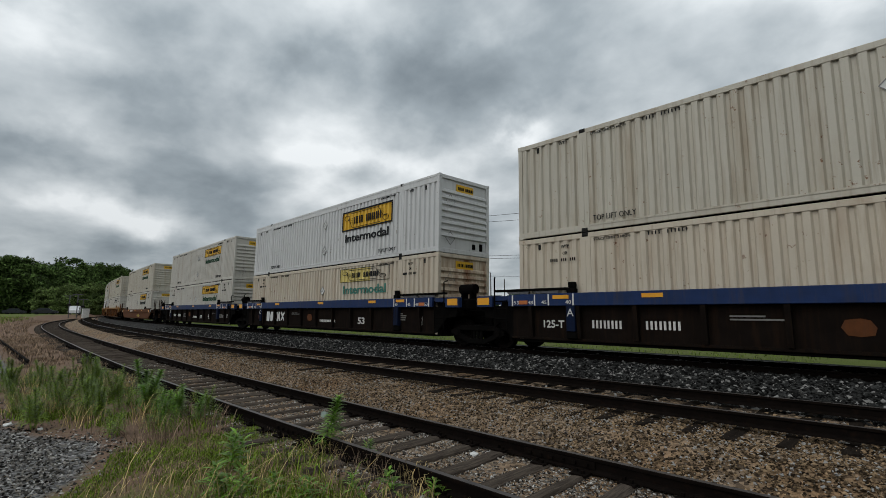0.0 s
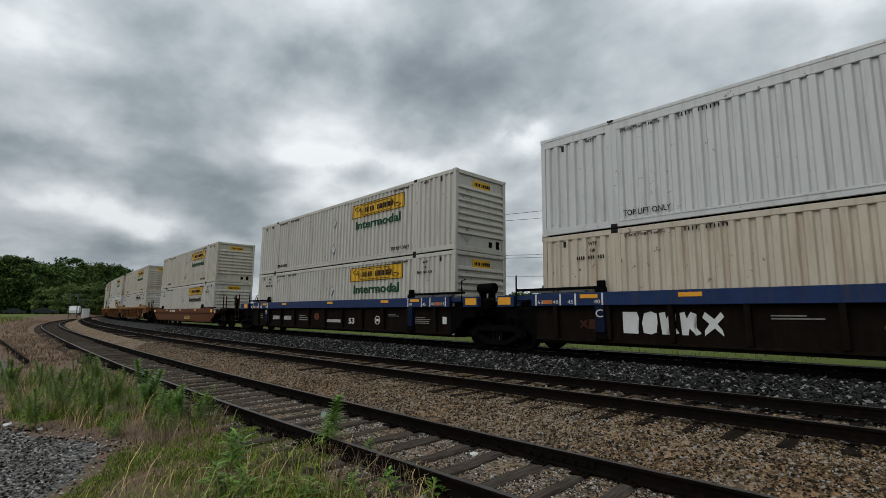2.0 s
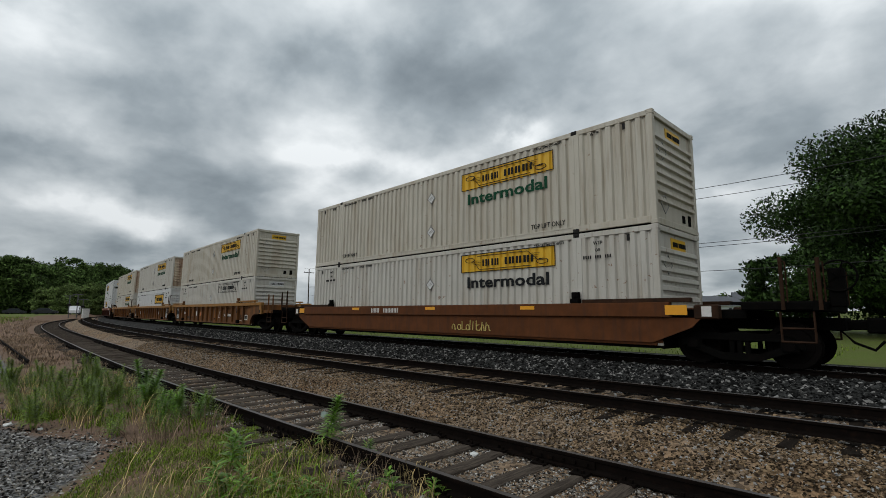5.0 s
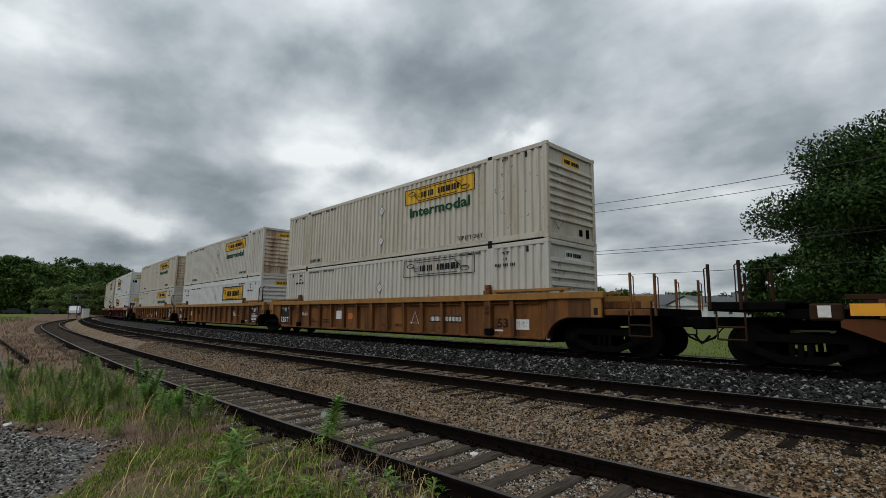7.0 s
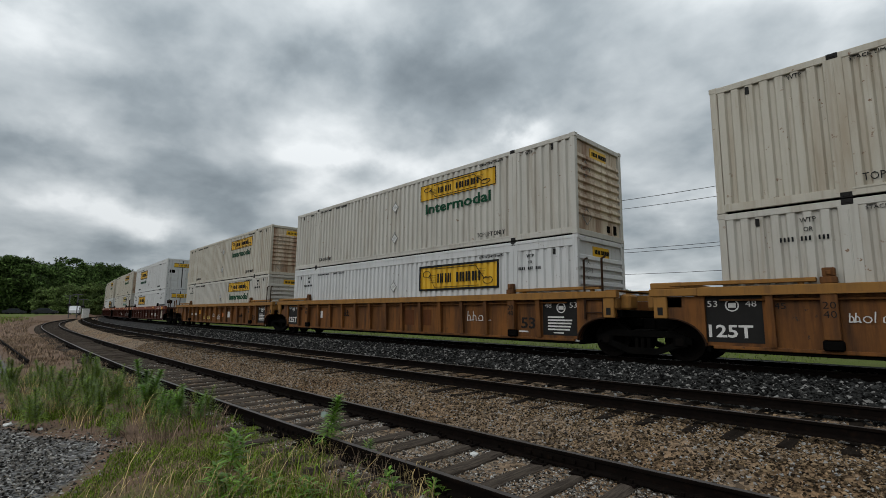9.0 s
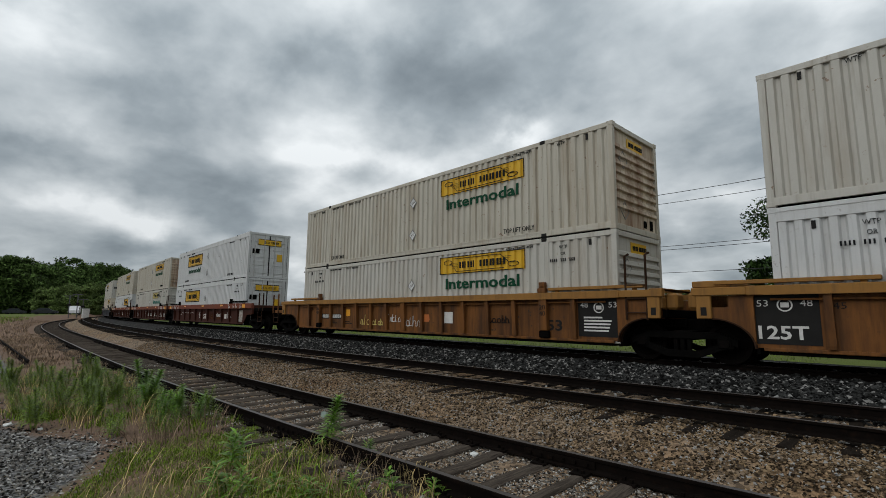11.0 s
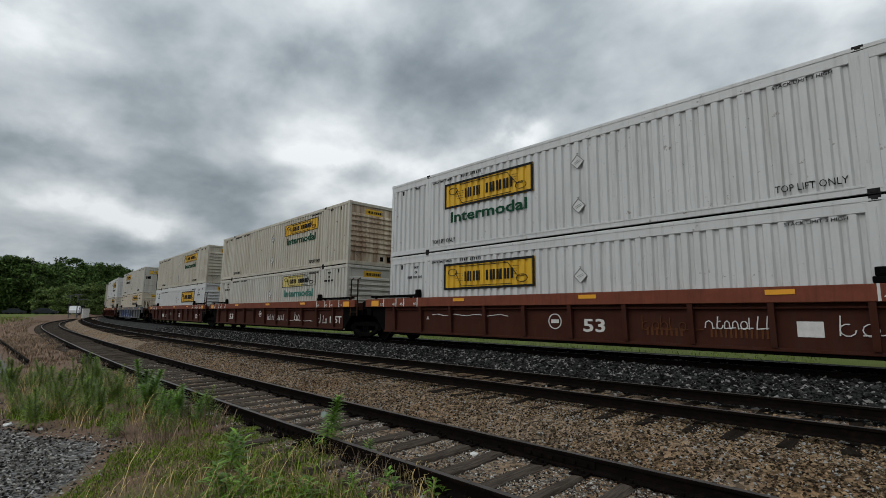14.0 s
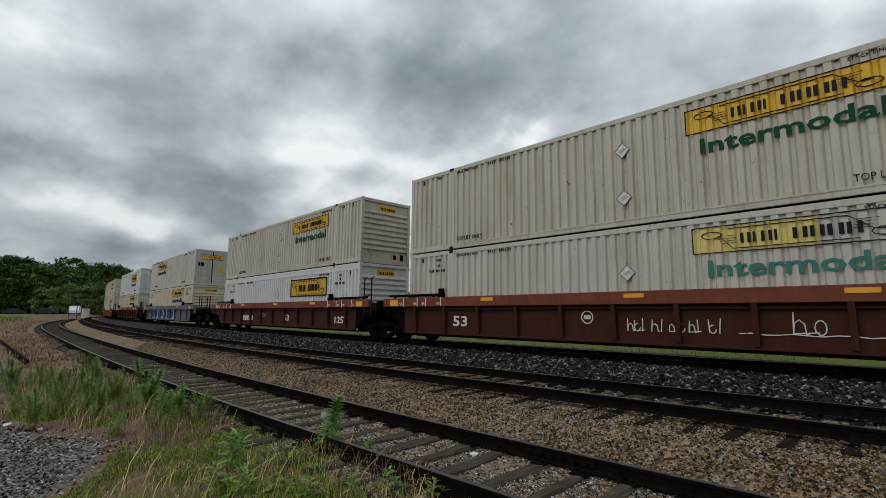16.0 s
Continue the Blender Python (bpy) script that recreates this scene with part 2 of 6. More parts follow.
def tube(bm, path, r, n=6, r1=None):
    """A round bar along a path, tapering to r1."""
    rings = []
    for i, p in enumerate(path):
        p = Vector(p)
        d = (Vector(path[min(i + 1, len(path) - 1)]) - Vector(path[max(i - 1, 0)])).normalized()
        a = d.orthogonal().normalized()
        b = d.cross(a)
        rr = r + ((r1 if r1 is not None else r) - r) * i / max(1, len(path) - 1)
        rings.append([bm.verts.new(p + (a * math.cos(k * math.tau / n) + b * math.sin(k * math.tau / n)) * rr) for k in range(n)])
    for r0, r2 in zip(rings, rings[1:]):
        a0 = min(range(n), key=lambda k: (r2[k].co - r0[0].co).length)
        for k in range(n):
            bm.faces.new((r0[k], r0[(k + 1) % n], r2[(a0 + k + 1) % n], r2[(a0 + k) % n]))
    bm.faces.new(rings[0][::-1])
    bm.faces.new(rings[-1])
    return bm


def wheel_disc(bm, y0, y1, r, n=28):
    """A wheel about the y axis."""
    prof = [(0.09, y0), (r * 0.75, y0 + 0.03), (r * 0.8, y0), (r, y0), (r, y1), (r * 0.8, y1), (r * 0.75, y1 - 0.03), (0.09, y1)]
    rings = [[bm.verts.new((rr * math.cos(k * math.tau / n), y, rr * math.sin(k * math.tau / n))) for k in range(n)] for rr, y in prof]
    for a, b in zip(rings, rings[1:] + rings[:1]):
        for k in range(n):
            bm.faces.new((a[k], a[(k + 1) % n], b[(k + 1) % n], b[k]))


TEXTS = {}


def lettering(text, height, width, material, parent, at, name="lettering", face="side", label=""):
    """Lettering set with the built-in font, as a thin mesh on the side (facing -y) or on the end (facing +x) of a thing."""
    key = (text, round(height, 3), round(width, 3), material, face)
    if key not in TEXTS:
        cu = bpy.data.curves.new("lettering", "FONT")
        cu.body, cu.extrude, cu.resolution_u, cu.offset = text, 0.006, 2, 0.02 if height > 0.2 else -0.004
        tmp = bpy.data.objects.new("lettering", cu)
        scene.collection.objects.link(tmp)
        me = bpy.data.meshes.new_from_object(tmp.evaluated_get(bpy.context.evaluated_depsgraph_get()))
        bpy.data.objects.remove(tmp)
        co = np.empty(len(me.vertices) * 3, dtype=np.float32)
        me.vertices.foreach_get("co", co)
        co = co.reshape(-1, 3)
        lo, hi = co.min(0), co.max(0)
        u = (co[:, 0] - lo[0]) / (hi[0] - lo[0]) * width
        w = (co[:, 1] - lo[1]) / (hi[1] - lo[1]) * height
        d = co[:, 2]
        out = np.stack([u, -d, w], 1) if face == "side" else np.stack([d, u, w], 1)
        me.vertices.foreach_set("co", out.astype(np.float32).ravel())
        me.materials.clear()
        me.materials.append(M[material])
        me.update()
        TEXTS[key] = me
    ob = part(name, TEXTS[key], None, parent, label)
    if height < 0.2:
        ob["kind"] = "stuff"
    ob.matrix_basis = pose(*at)
    return ob


def bars(widths, height, gap, depth=0.008, face="side", slant=0.0):
    """Plain upright bars in place of writing that is not lettered."""
    bm, x = bmesh.new(), 0.0
    for w in widths:
        for u0, u1 in () if w <= 0 else ((0.0, w),) if w < 0.08 or w > 0.5 else ((0.0, 0.32 * w), (0.68 * w, w)):
            if face == "side":
                box(bm, x + u0, x + u1, -depth, depth, 0, height)
            else:
                box(bm, -depth, depth, x + u0, x + u1, 0, height)
        x += abs(w) + gap
    return bm

# ---- the plan of the tracks ----
STEP = 0.5
TRACK_S = np.arange(-220, 420, STEP)


def track_line(y, heading, curvature):
    """Points of a track that runs from the near end to the far end of the place; curvature bends it away from the eye."""
    th = np.concatenate([[0], np.cumsum((curvature[1:] + curvature[:-1]) / 2 * STEP)])
    zero = int(np.searchsorted(TRACK_S, 0))
    th = th - th[zero] + heading
    dx, dy = -np.cos(th), np.sin(th)
    xs = np.concatenate([[0], np.cumsum((dx[1:] + dx[:-1]) / 2 * STEP)])
    ys = np.concatenate([[0], np.cumsum((dy[1:] + dy[:-1]) / 2 * STEP)])
    return xs - xs[zero], ys - ys[zero] + y, th


U = np.clip(TRACK_S, -30, 100) / 100
MAIN = track_line(12.888, 0.0, np.where(TRACK_S > 100, 0.0035, 0.00059 + 0.00121 * U - 0.00078 * U * U))
NODES = [-10, 0, 15, 30, 45, 60, 80, 110, 140]
NEAR = track_line(4.316, -0.0513, np.interp(TRACK_S, NODES, [0.0033, 0.0038, 0.0029, 0.0006, 0.0005, 0.0029, 0.0026, 0.0032, 0.0035]) * (TRACK_S > -12))
MIDDLE = track_line(7.846, -0.0727, np.interp(TRACK_S, NODES, [0.0038, 0.0045, 0.0040, 0.0015, 0.0018, 0.0013, 0.0012, 0.0026, 0.0035]) * (TRACK_S > -12))
NEAR_Z, MIDDLE_Z = -0.377, -0.060
CANT = 0.974
SPEED = 10.5253


def on_track(track, s, side=0.0):
    x, y, th = (np.interp(s, TRACK_S, a) for a in track)
    return np.array([x + math.sin(th) * side, y + math.cos(th) * side]), th


def lateral(track, x):
    return np.interp(-x, -track[0], track[1])


def smooth(e0, e1, v):
    t = np.clip((v - e0) / (e1 - e0), 0, 1)
    return t * t * (3 - 2 * t)


def ground_height(x, y):
    """Height of the ground: three track beds, a gravel strip between them, low verges on both sides."""
    x, y = np.asarray(x, float), np.asarray(y, float)
    n, m, k = lateral(NEAR, x), lateral(MIDDLE, x), lateral(MAIN, x)
    z = np.full(np.broadcast(x, y).shape, -0.62)
    z = z + 0.045 * smooth(n - 3.2, n - 1.1, y)
    z = z + 0.010 * smooth(n - 1.3, n - 1.0, y) * (1 - smooth(n + 1.1, n + 1.4, y))
    z = z + 0.285 * smooth(n + 1.0, m - 1.6, y)
    z = z + 0.17 * smooth(k - 3.4, k - 1.7, y)
    z = z - 0.43 * smooth(k + 2.3, k + 4.8, y)
    z = z + 0.8 * smooth(48, 125, -x) * (1 - smooth(n - 7.0, n - 2.8, y))
    return z


# ---- ground ----
def ground_material():
    m = bpy.data.materials.new("ground_gravel_grass_and_dirt")
    m.use_nodes = True
    g = Graph(m.node_tree)
    pos = g.add("ShaderNodeTexCoord").outputs["Object"]
    sep = g.add("ShaderNodeSeparateColor", {0: g.add("ShaderNodeVertexColor", layer_name="cover").outputs[0]})
    n1, n2, n3 = g.noise(pos, 0.7, 5.0, 0.6), g.noise(pos, 9.0, 6.0, 0.7), g.noise(pos, 55.0, 4.0, 0.7)
    cell = g.add("ShaderNodeTexVoronoi", {"Vector": pos, "Scale": 24.0, "Randomness": 1.0})
    shade = g.add("ShaderNodeSeparateColor", {0: cell.outputs["Color"]}).outputs[0]
    gravel = g.mix(shade, (0.020, 0.015, 0.012, 1), (0.33, 0.245, 0.168, 1))
    gravel = g.mix(g.ramp(n1, [(0.42, 0.0), (0.62, 1.0)]), gravel, g.mix(1.0, gravel, (0.88, 0.74, 0.58, 1), "MULTIPLY"))
    ballast = g.mix(shade, (0.003, 0.003, 0.003, 1), (0.05, 0.049, 0.047, 1))
    grass = g.mix(n2, (0.045, 0.07, 0.012, 1), (0.155, 0.20, 0.035, 1))
    grass = g.mix(g.ramp(n1, [(0.4, 0.0), (0.7, 0.6)]), grass, (0.12, 0.115, 0.045, 1))
    dirt = g.mix(n2, (0.072, 0.045, 0.032, 1), (0.27, 0.178, 0.122, 1))
    pave = g.mix(shade, (0.045, 0.045, 0.044, 1), (0.21, 0.205, 0.20, 1))
    wob = g.math("MULTIPLY", g.math("SUBTRACT", n2, 0.5), 0.7)

    def mask(i):
        return g.ramp(g.math("ADD", sep.outputs[i], wob), [(0.40, 0.0), (0.6, 1.0)])

    col = g.mix(mask(2), dirt, grass)
    col = g.mix(mask(0), col, gravel)
    col = g.mix(mask(1), col, ballast)
    col = g.mix(g.ramp(g.math("ADD", g.add("ShaderNodeVertexColor", layer_name="cover").outputs[1], g.math("MULTIPLY", wob, 0.6)), [(0.4, 0.0), (0.6, 1.0)]), col, pave)
    h = g.math("ADD", g.math("MULTIPLY", g.math("SUBTRACT", 1.0, cell.outputs["Distance"]), 0.7), g.math("MULTIPLY", n3, 0.5))
    bmp = g.add("ShaderNodeBump", {"Strength": 0.9, "Distance": 0.03, "Height": h})
    bs = g.add("ShaderNodeBsdfPrincipled", {"Base Color": col, "Roughness": 0.95, "Normal": bmp.outputs[0], "Specular IOR Level": 0.2})
    out = g.add("ShaderNodeOutputMaterial")
    g.tree.links.new(bs.outputs[0], out.inputs[0])
    return m


def yard_edge(x):
    """How far the grey gravel yard reaches towards the siding."""
    return np.interp(x, [-60, -18, -16.5, -11, -9.5, -8.3, -6.8, -5.8, -4, 0], [0.6, 1.1, 0.3, 0.45, 0.9, 1.6, 1.15, 0.5, -0.4, -1.5])


def cover(x, y):
    """Shares of gravel, dark ballast, grass and paved yard at a place."""
    n, mm, k = lateral(NEAR, x), lateral(MIDDLE, x), lateral(MAIN, x)
    gravel = smooth(n - 1.15, n - 0.85, y) * (1 - smooth(k + 3.2, k + 3.6, y))
    # dark ballast runs wide beyond the main track, painting the train's shadow band
    ballast = smooth(mm + 0.9, mm + 1.6, y) * (1 - smooth(k + 2.9, k + 3.4, y))
    ballast = np.maximum(ballast, 0.42 * (1 - smooth(0.7, 1.3, np.abs(y - mm))))
    grass = smooth(k + 3.2, k + 3.8, y)
    verge = (1 - smooth(n - 1.6, n - 1.1, y))
    tuft = 0.5 + 0.5 * np.sin(x * 0.9 + 1.3 * np.sin(y * 1.1)) * np.cos(y * 0.8 - x * 0.23)
    near_green = smooth(-8.6, -6.8, x) + 0.45 * smooth(-17, -14, x) * (1 - smooth(-8.6, -6.8, x))
    far_green = (1 - smooth(-80, -55, x)) * (1 - smooth(n - 8.0, n - 5.0, y))
    grass = np.maximum(grass, verge * np.maximum(near_green * (0.36 + 0.45 * tuft), 0.75 * far_green))
    edge = yard_edge(x)
    yard = (1 - smooth(edge - 0.75, edge + 0.35, y)) * smooth(-60, -50, x)
    return gravel, ballast, grass, yard


def spaced(*runs):
    out = []
    for a, b, step in runs:
        out += list(np.arange(a, b, step))
    return np.array(out + [runs[-1][1]])


def build_ground():
    xs = spaced((-900, -300, 60), (-300, -120, 8), (-120, -45, 1.5), (-45, -18, 0.4), (-18, 3, 0.14), (3, 40, 1.5), (40, 300, 20), (300, 900, 100))
    ys = spaced((-400, -40, 40), (-40, -6, 2), (-6, -1, 0.4), (-1, 17.5, 0.125), (17.5, 45, 0.6), (45, 120, 5), (120, 1200, 90))
    gx, gy = np.meshgrid(xs, ys)
    gz = ground_height(gx, gy)
    fine = np.array([[noise.noise(Vector((x * 2.3, y * 2.3, 0))) * 0.018 + noise.noise(Vector((x * 8, y * 8, 5))) * 0.008 if -20 < x < 4 and -1 < y < 14 else 0.0 for x in xs] for y in ys])
    gz = gz + fine
    nx, ny = len(xs), len(ys)
    verts = np.stack([gx, gy, gz], -1).reshape(-1, 3)
    i = np.arange((ny - 1) * (nx - 1))
    a = (i // (nx - 1)) * nx + i % (nx - 1)
    faces = np.stack([a, a + 1, a + nx + 1, a + nx], 1)
    me = bpy.data.meshes.new("ground")
    me.from_pydata(verts.tolist(), [], faces.tolist())
    lay = me.color_attributes.new("cover", "FLOAT_COLOR", "POINT")
    c = np.stack([np.broadcast_to(v, gx.shape) for v in cover(gx, gy)], -1)
    lay.data.foreach_set("color", c.astype(np.float32).ravel())
    me.materials.append(ground_material())
    tagged(new("ground", me), "flat ground of gravel, dark ballast, dirt and rough grass", "ground", kind="structure")


build_ground()

# ---- railway tracks ----
RAIL = [(-0.07, 0), (0.07, 0), (0.07, 0.012), (0.012, 0.035), (0.012, 0.115), (0.036, 0.125), (0.036, 0.150), (0.030, 0.156), (-0.030, 0.156), (-0.036, 0.150), (-0.036, 0.125), (-0.012, 0.115), (-0.012, 0.035), (-0.07, 0.012)]


def rail(name, track, side, top, s0, s1, step, label, tilt=0.0):
    bm, prev = bmesh.new(), None
    n = len(RAIL)
    for s in np.arange(s0, s1, step):
        p, th = on_track(track, s, side)
        wob = 0.006 * math.sin(s * 0.7 + side)
        ring = [bm.verts.new((p[0] + math.sin(th) * u, p[1] + math.cos(th) * u, top - 0.156 + w + wob * 0.5)) for u, w in RAIL]
        if prev:
            for k in range(n):
                f = bm.faces.new((prev[k], prev[(k + 1) % n], ring[(k + 1) % n], ring[k]))
                f.material_index = 1 if k == 7 else 0
        prev = ring
    bmesh.ops.recalc_face_normals(bm, faces=bm.faces)
    ob = part(name, bm, "rail", None)
    ob.data.materials.append(M["tread"])
    return tagged(ob, label, "rail", "track rails", "structure")


for label, track, top in (("rusty rail of the overgrown siding", NEAR, NEAR_Z), ("dark rail of the middle track", MIDDLE, MIDDLE_Z), ("worn rail under the freight train", MAIN, 0.0)):
    for side in (-0.7525, 0.7525):
        rail("rail", track, side, top - side * math.tan(radians(CANT)) * (track is MAIN), -40, 190, 1.0, label)


def tie_mesh(seed):
    rnd = random.Random(seed)
    bm = bmesh.new()
    n = 7
    rings = []
    w, h, l = 0.092 + rnd.uniform(-0.012, 0.012), 0.17, 1.3 + rnd.uniform(-0.08, 0.08)
    for i in range(n):
        y = -l + 2 * l * i / (n - 1)
        j = [rnd.uniform(-0.018, 0.018) for _ in range(6)]
        rings.append([bm.verts.new(c) for c in ((-w + j[0], y, -h), (-w + j[1], y + j[2], -0.02), (-w + 0.03 + j[2], y, j[3] * 0.7), (w - 0.03, y, j[4] * 0.7), (w + j[5], y, -0.02), (w, y, -h))])
    for a, b in zip(rings, rings[1:]):
        for k in range(6):
            bm.faces.new((a[k], a[(k + 1) % 6], b[(k + 1) % 6], b[k]))
    bm.faces.new(rings[0][::-1])
    bm.faces.new(rings[-1])
    bmesh.ops.recalc_face_normals(bm, faces=bm.faces)
    return bm


def plate_mesh():
    """A steel tie plate with its spikes."""
    bm = bmesh.new()
    box(bm, -0.09, 0.09, -0.17, 0.17, -0.015, 0.012)
    for x, y in ((-0.05, -0.085), (0.05, 0.085), (0.04, -0.12), (-0.04, 0.12)):
        box(bm, x - 0.014, x + 0.014, y - 0.016, y + 0.016, 0.012, 0.045)
    return bm


def build_ties():
    rnd = random.Random(4)
    for label, track, top, s0, s1, step, many in (("weathered split wooden ties of the siding", NEAR, NEAR_Z - 0.148, -4, 34, 0.53, True), ("dark wooden ties of the middle track", MIDDLE, MIDDLE_Z - 0.213, -6, 40, 0.53, True), ("buried wooden ties of the main track", MAIN, -0.16, -12, 30, 0.56, True),
                                                    ("weathered wooden ties further along the siding", NEAR, NEAR_Z - 0.148, 34, 150, 0.53, False), ("dark wooden ties further along the middle track", MIDDLE, MIDDLE_Z - 0.213, 40, 150, 0.53, False)):
        bed = tagged(new("track_ties"), label, "ties", kind="structure")
        joined = bmesh.new()
        for i, s in enumerate(np.arange(s0, s1, step)):
            p, th = on_track(track, s + rnd.uniform(-0.04, 0.04), rnd.uniform(-0.05, 0.05))
            at = pose(p[0], p[1], top + rnd.uniform(-0.012, 0.008), 0, rnd.uniform(-0.7, 0.7), -math.degrees(th) + rnd.uniform(-2, 2))
            if many:
                k = i % 9
                ob = part("tie", shared(("tie", k), lambda: tie_mesh(k), "tie" if track is NEAR else "darktie"), None, bed)
                ob.matrix_basis = at
                if track is NEAR:
                    for side in (-0.7525, 0.7525):
                        plate = part("tie_plate", shared("tie_plate", plate_mesh, "rail"), None, bed)
                        plate.matrix_basis = at @ pose(0, side, 0.004)
            else:
                v = [joined.verts.new(at @ Vector((x, y, z))) for x in (-0.11, 0.11) for y in (-1.3, 1.3) for z in (-0.17, 0)]
                for q in ((0, 1, 3, 2), (4, 6, 7, 5), (0, 4, 5, 1), (2, 3, 7, 6), (1, 5, 7, 3)):
                    joined.faces.new([v[c] for c in q])
        if many:
            joined.free()
        else:
            part("ties", joined, "tie" if track is NEAR else "darktie", bed)["kind"] = "stuff"


build_ties()


def joint_bars():
    """Bolted joint bars on the siding's rails."""
    for side, s in ((-0.7525, 6.5), (0.7525, 3.2), (0.7525, 13.0), (-0.7525, 17.5)):
        p, th = on_track(NEAR, s, side)
        j = tagged(new("joint_bar"), "rusty bolted joint bar on a siding rail", "rail joint", "rail joints")
        j.matrix_basis = pose(p[0], p[1], NEAR_Z - 0.156, 0, 0, -math.degrees(th))
        for sy in (-1, 1):
            a, b = sorted((sy * 0.013, sy * 0.034))
            part("bar", boxes((-0.45, 0.45, a, b, 0.035, 0.115), bevel=0.005), "rail", j)
        for k in range(6):
            part("bolt", boxes((-0.36 + k * 0.144 - 0.016, -0.36 + k * 0.144 + 0.016, -0.06, 0.06, 0.06, 0.09)), "rail", j)


joint_bars()

# ---- the freight train ----
LEN, WID, TALL = 16.67, 2.71, 2.90
HL, HW = LEN / 2, WID / 2
POST = 6.12
BASE = 0.3525


def corrugated(x0, x1, z0, z1, off=0.0, depth=0.055, pitch=0.272, grid=None):
    """A pressed steel side sheet facing -y, ribs upright; off lifts a painted panel from it. The ribs keep one grid along the thing."""
    bm = bmesh.new()
    prof = [(0.0, 0.0), (0.125, 0.0), (0.165, depth), (0.235, depth), (0.272, 0.0)]
    pts = []
    k0, k1 = int(math.floor(x0 / pitch)) - 1, int(math.ceil(x1 / pitch)) + 1
    for k in range(k0, k1):
        for u, d in prof[:-1]:
            pts.append((k * pitch + u, d))
    pts.sort()
    px, pd = [p[0] for p in pts], [p[1] for p in pts]
    cut = [(x0, float(np.interp(x0, px, pd)))] + [p for p in pts if x0 < p[0] < x1] + [(x1, float(np.interp(x1, px, pd)))]
    prev = None
    for x, d in cut:
        pair = (bm.verts.new((x, -HW + 0.012 + d - off, z0)), bm.verts.new((x, -HW + 0.012 + d - off, z1)))
        if prev:
            bm.faces.new((prev[0], pair[0], pair[1], prev[1]))
        prev = pair
    return bm


def both_sides(bm):
    """Adds the same sheet on the far side."""
    twin = bmesh.ops.duplicate(bm, geom=bm.verts[:] + bm.edges[:] + bm.faces[:])["geom"]
    vs = [g for g in twin if isinstance(g, bmesh.types.BMVert)]
    bmesh.ops.rotate(bm, verts=vs, cent=(0, 0, 0), matrix=Matrix.Rotation(math.pi, 3, "Z"))
    return bm


def louvred_end():
    """A front wall with rows of horizontal ridges."""
    bm, prev = bmesh.new(), None
    prof = [(0.16, 0.0), (0.55, 0.0)]
    for k in range(8):
        z = 0.58 + 0.235 * k
        prof += [(z, 0.0), (z + 0.035, -0.075), (z + 0.13, -0.06), (z + 0.165, 0.0)]
    prof += [(2.78, 0.0)]
    for z, d in prof:
        pair = (bm.verts.new((HL - 0.05 - d * 0.9 - 0.04, -HW + 0.14, z)), bm.verts.new((HL - 0.05 - d * 0.9 - 0.04, HW - 0.14, z)))
        if prev:
            bm.faces.new((prev[0], prev[1], pair[1], pair[0]))
        prev = pair
    return bm


def door_leaf():
    bm = boxes((HL - 0.09, HL - 0.055, -1.2, -0.012, 0.16, 2.76))
    for k in range(5):
        box(bm, HL - 0.056, HL - 0.03, -1.08, -0.14, 0.30 + k * 0.5, 0.62 + k * 0.5, bevel=0.012)
    return bm


def diamond(size=0.20):
    bm = bmesh.new()
    a = [(0, -size), (size, 0), (0, size), (-size, 0)]
    f = [bm.verts.new((x, -0.006, z)) for x, z in a]
    b = [bm.verts.new((x, 0.012, z)) for x, z in a]
    bm.faces.new(f)
    for i in range(4):
        bm.faces.new((f[i], b[i], b[(i + 1) % 4], f[(i + 1) % 4]))
    return bm


def diamond_edge(size=0.20):
    bm = bmesh.new()
    a = [Vector((0, -0.01, -size)), Vector((size, -0.01, 0)), Vector((0, -0.01, size)), Vector((-size, -0.01, 0))]
    for i in range(4):
        tube(bm, [a[i], a[(i + 1) % 4]], 0.011, 4)
    tube(bm, [Vector((-size * 0.5, -0.012, -size * 0.1)), Vector((size * 0.35, -0.012, size * 0.28))], 0.006, 4)
    tube(bm, [Vector((-size * 0.35, -0.012, -size * 0.3)), Vector((size * 0.5, -0.012, size * 0.1))], 0.006, 4)
    tube(bm, [Vector((0, -0.01, size)), Vector((size * 0.2, -0.01, size * 1.25)), Vector((-size * 0.15, -0.01, size * 1.2))], 0.008, 4)
    return bm


NAME_BARS = (0.17, 0.04, -0.02, 0.17, 0.04, -0.16, 0.21, 0.20, 0.22, 0.20)


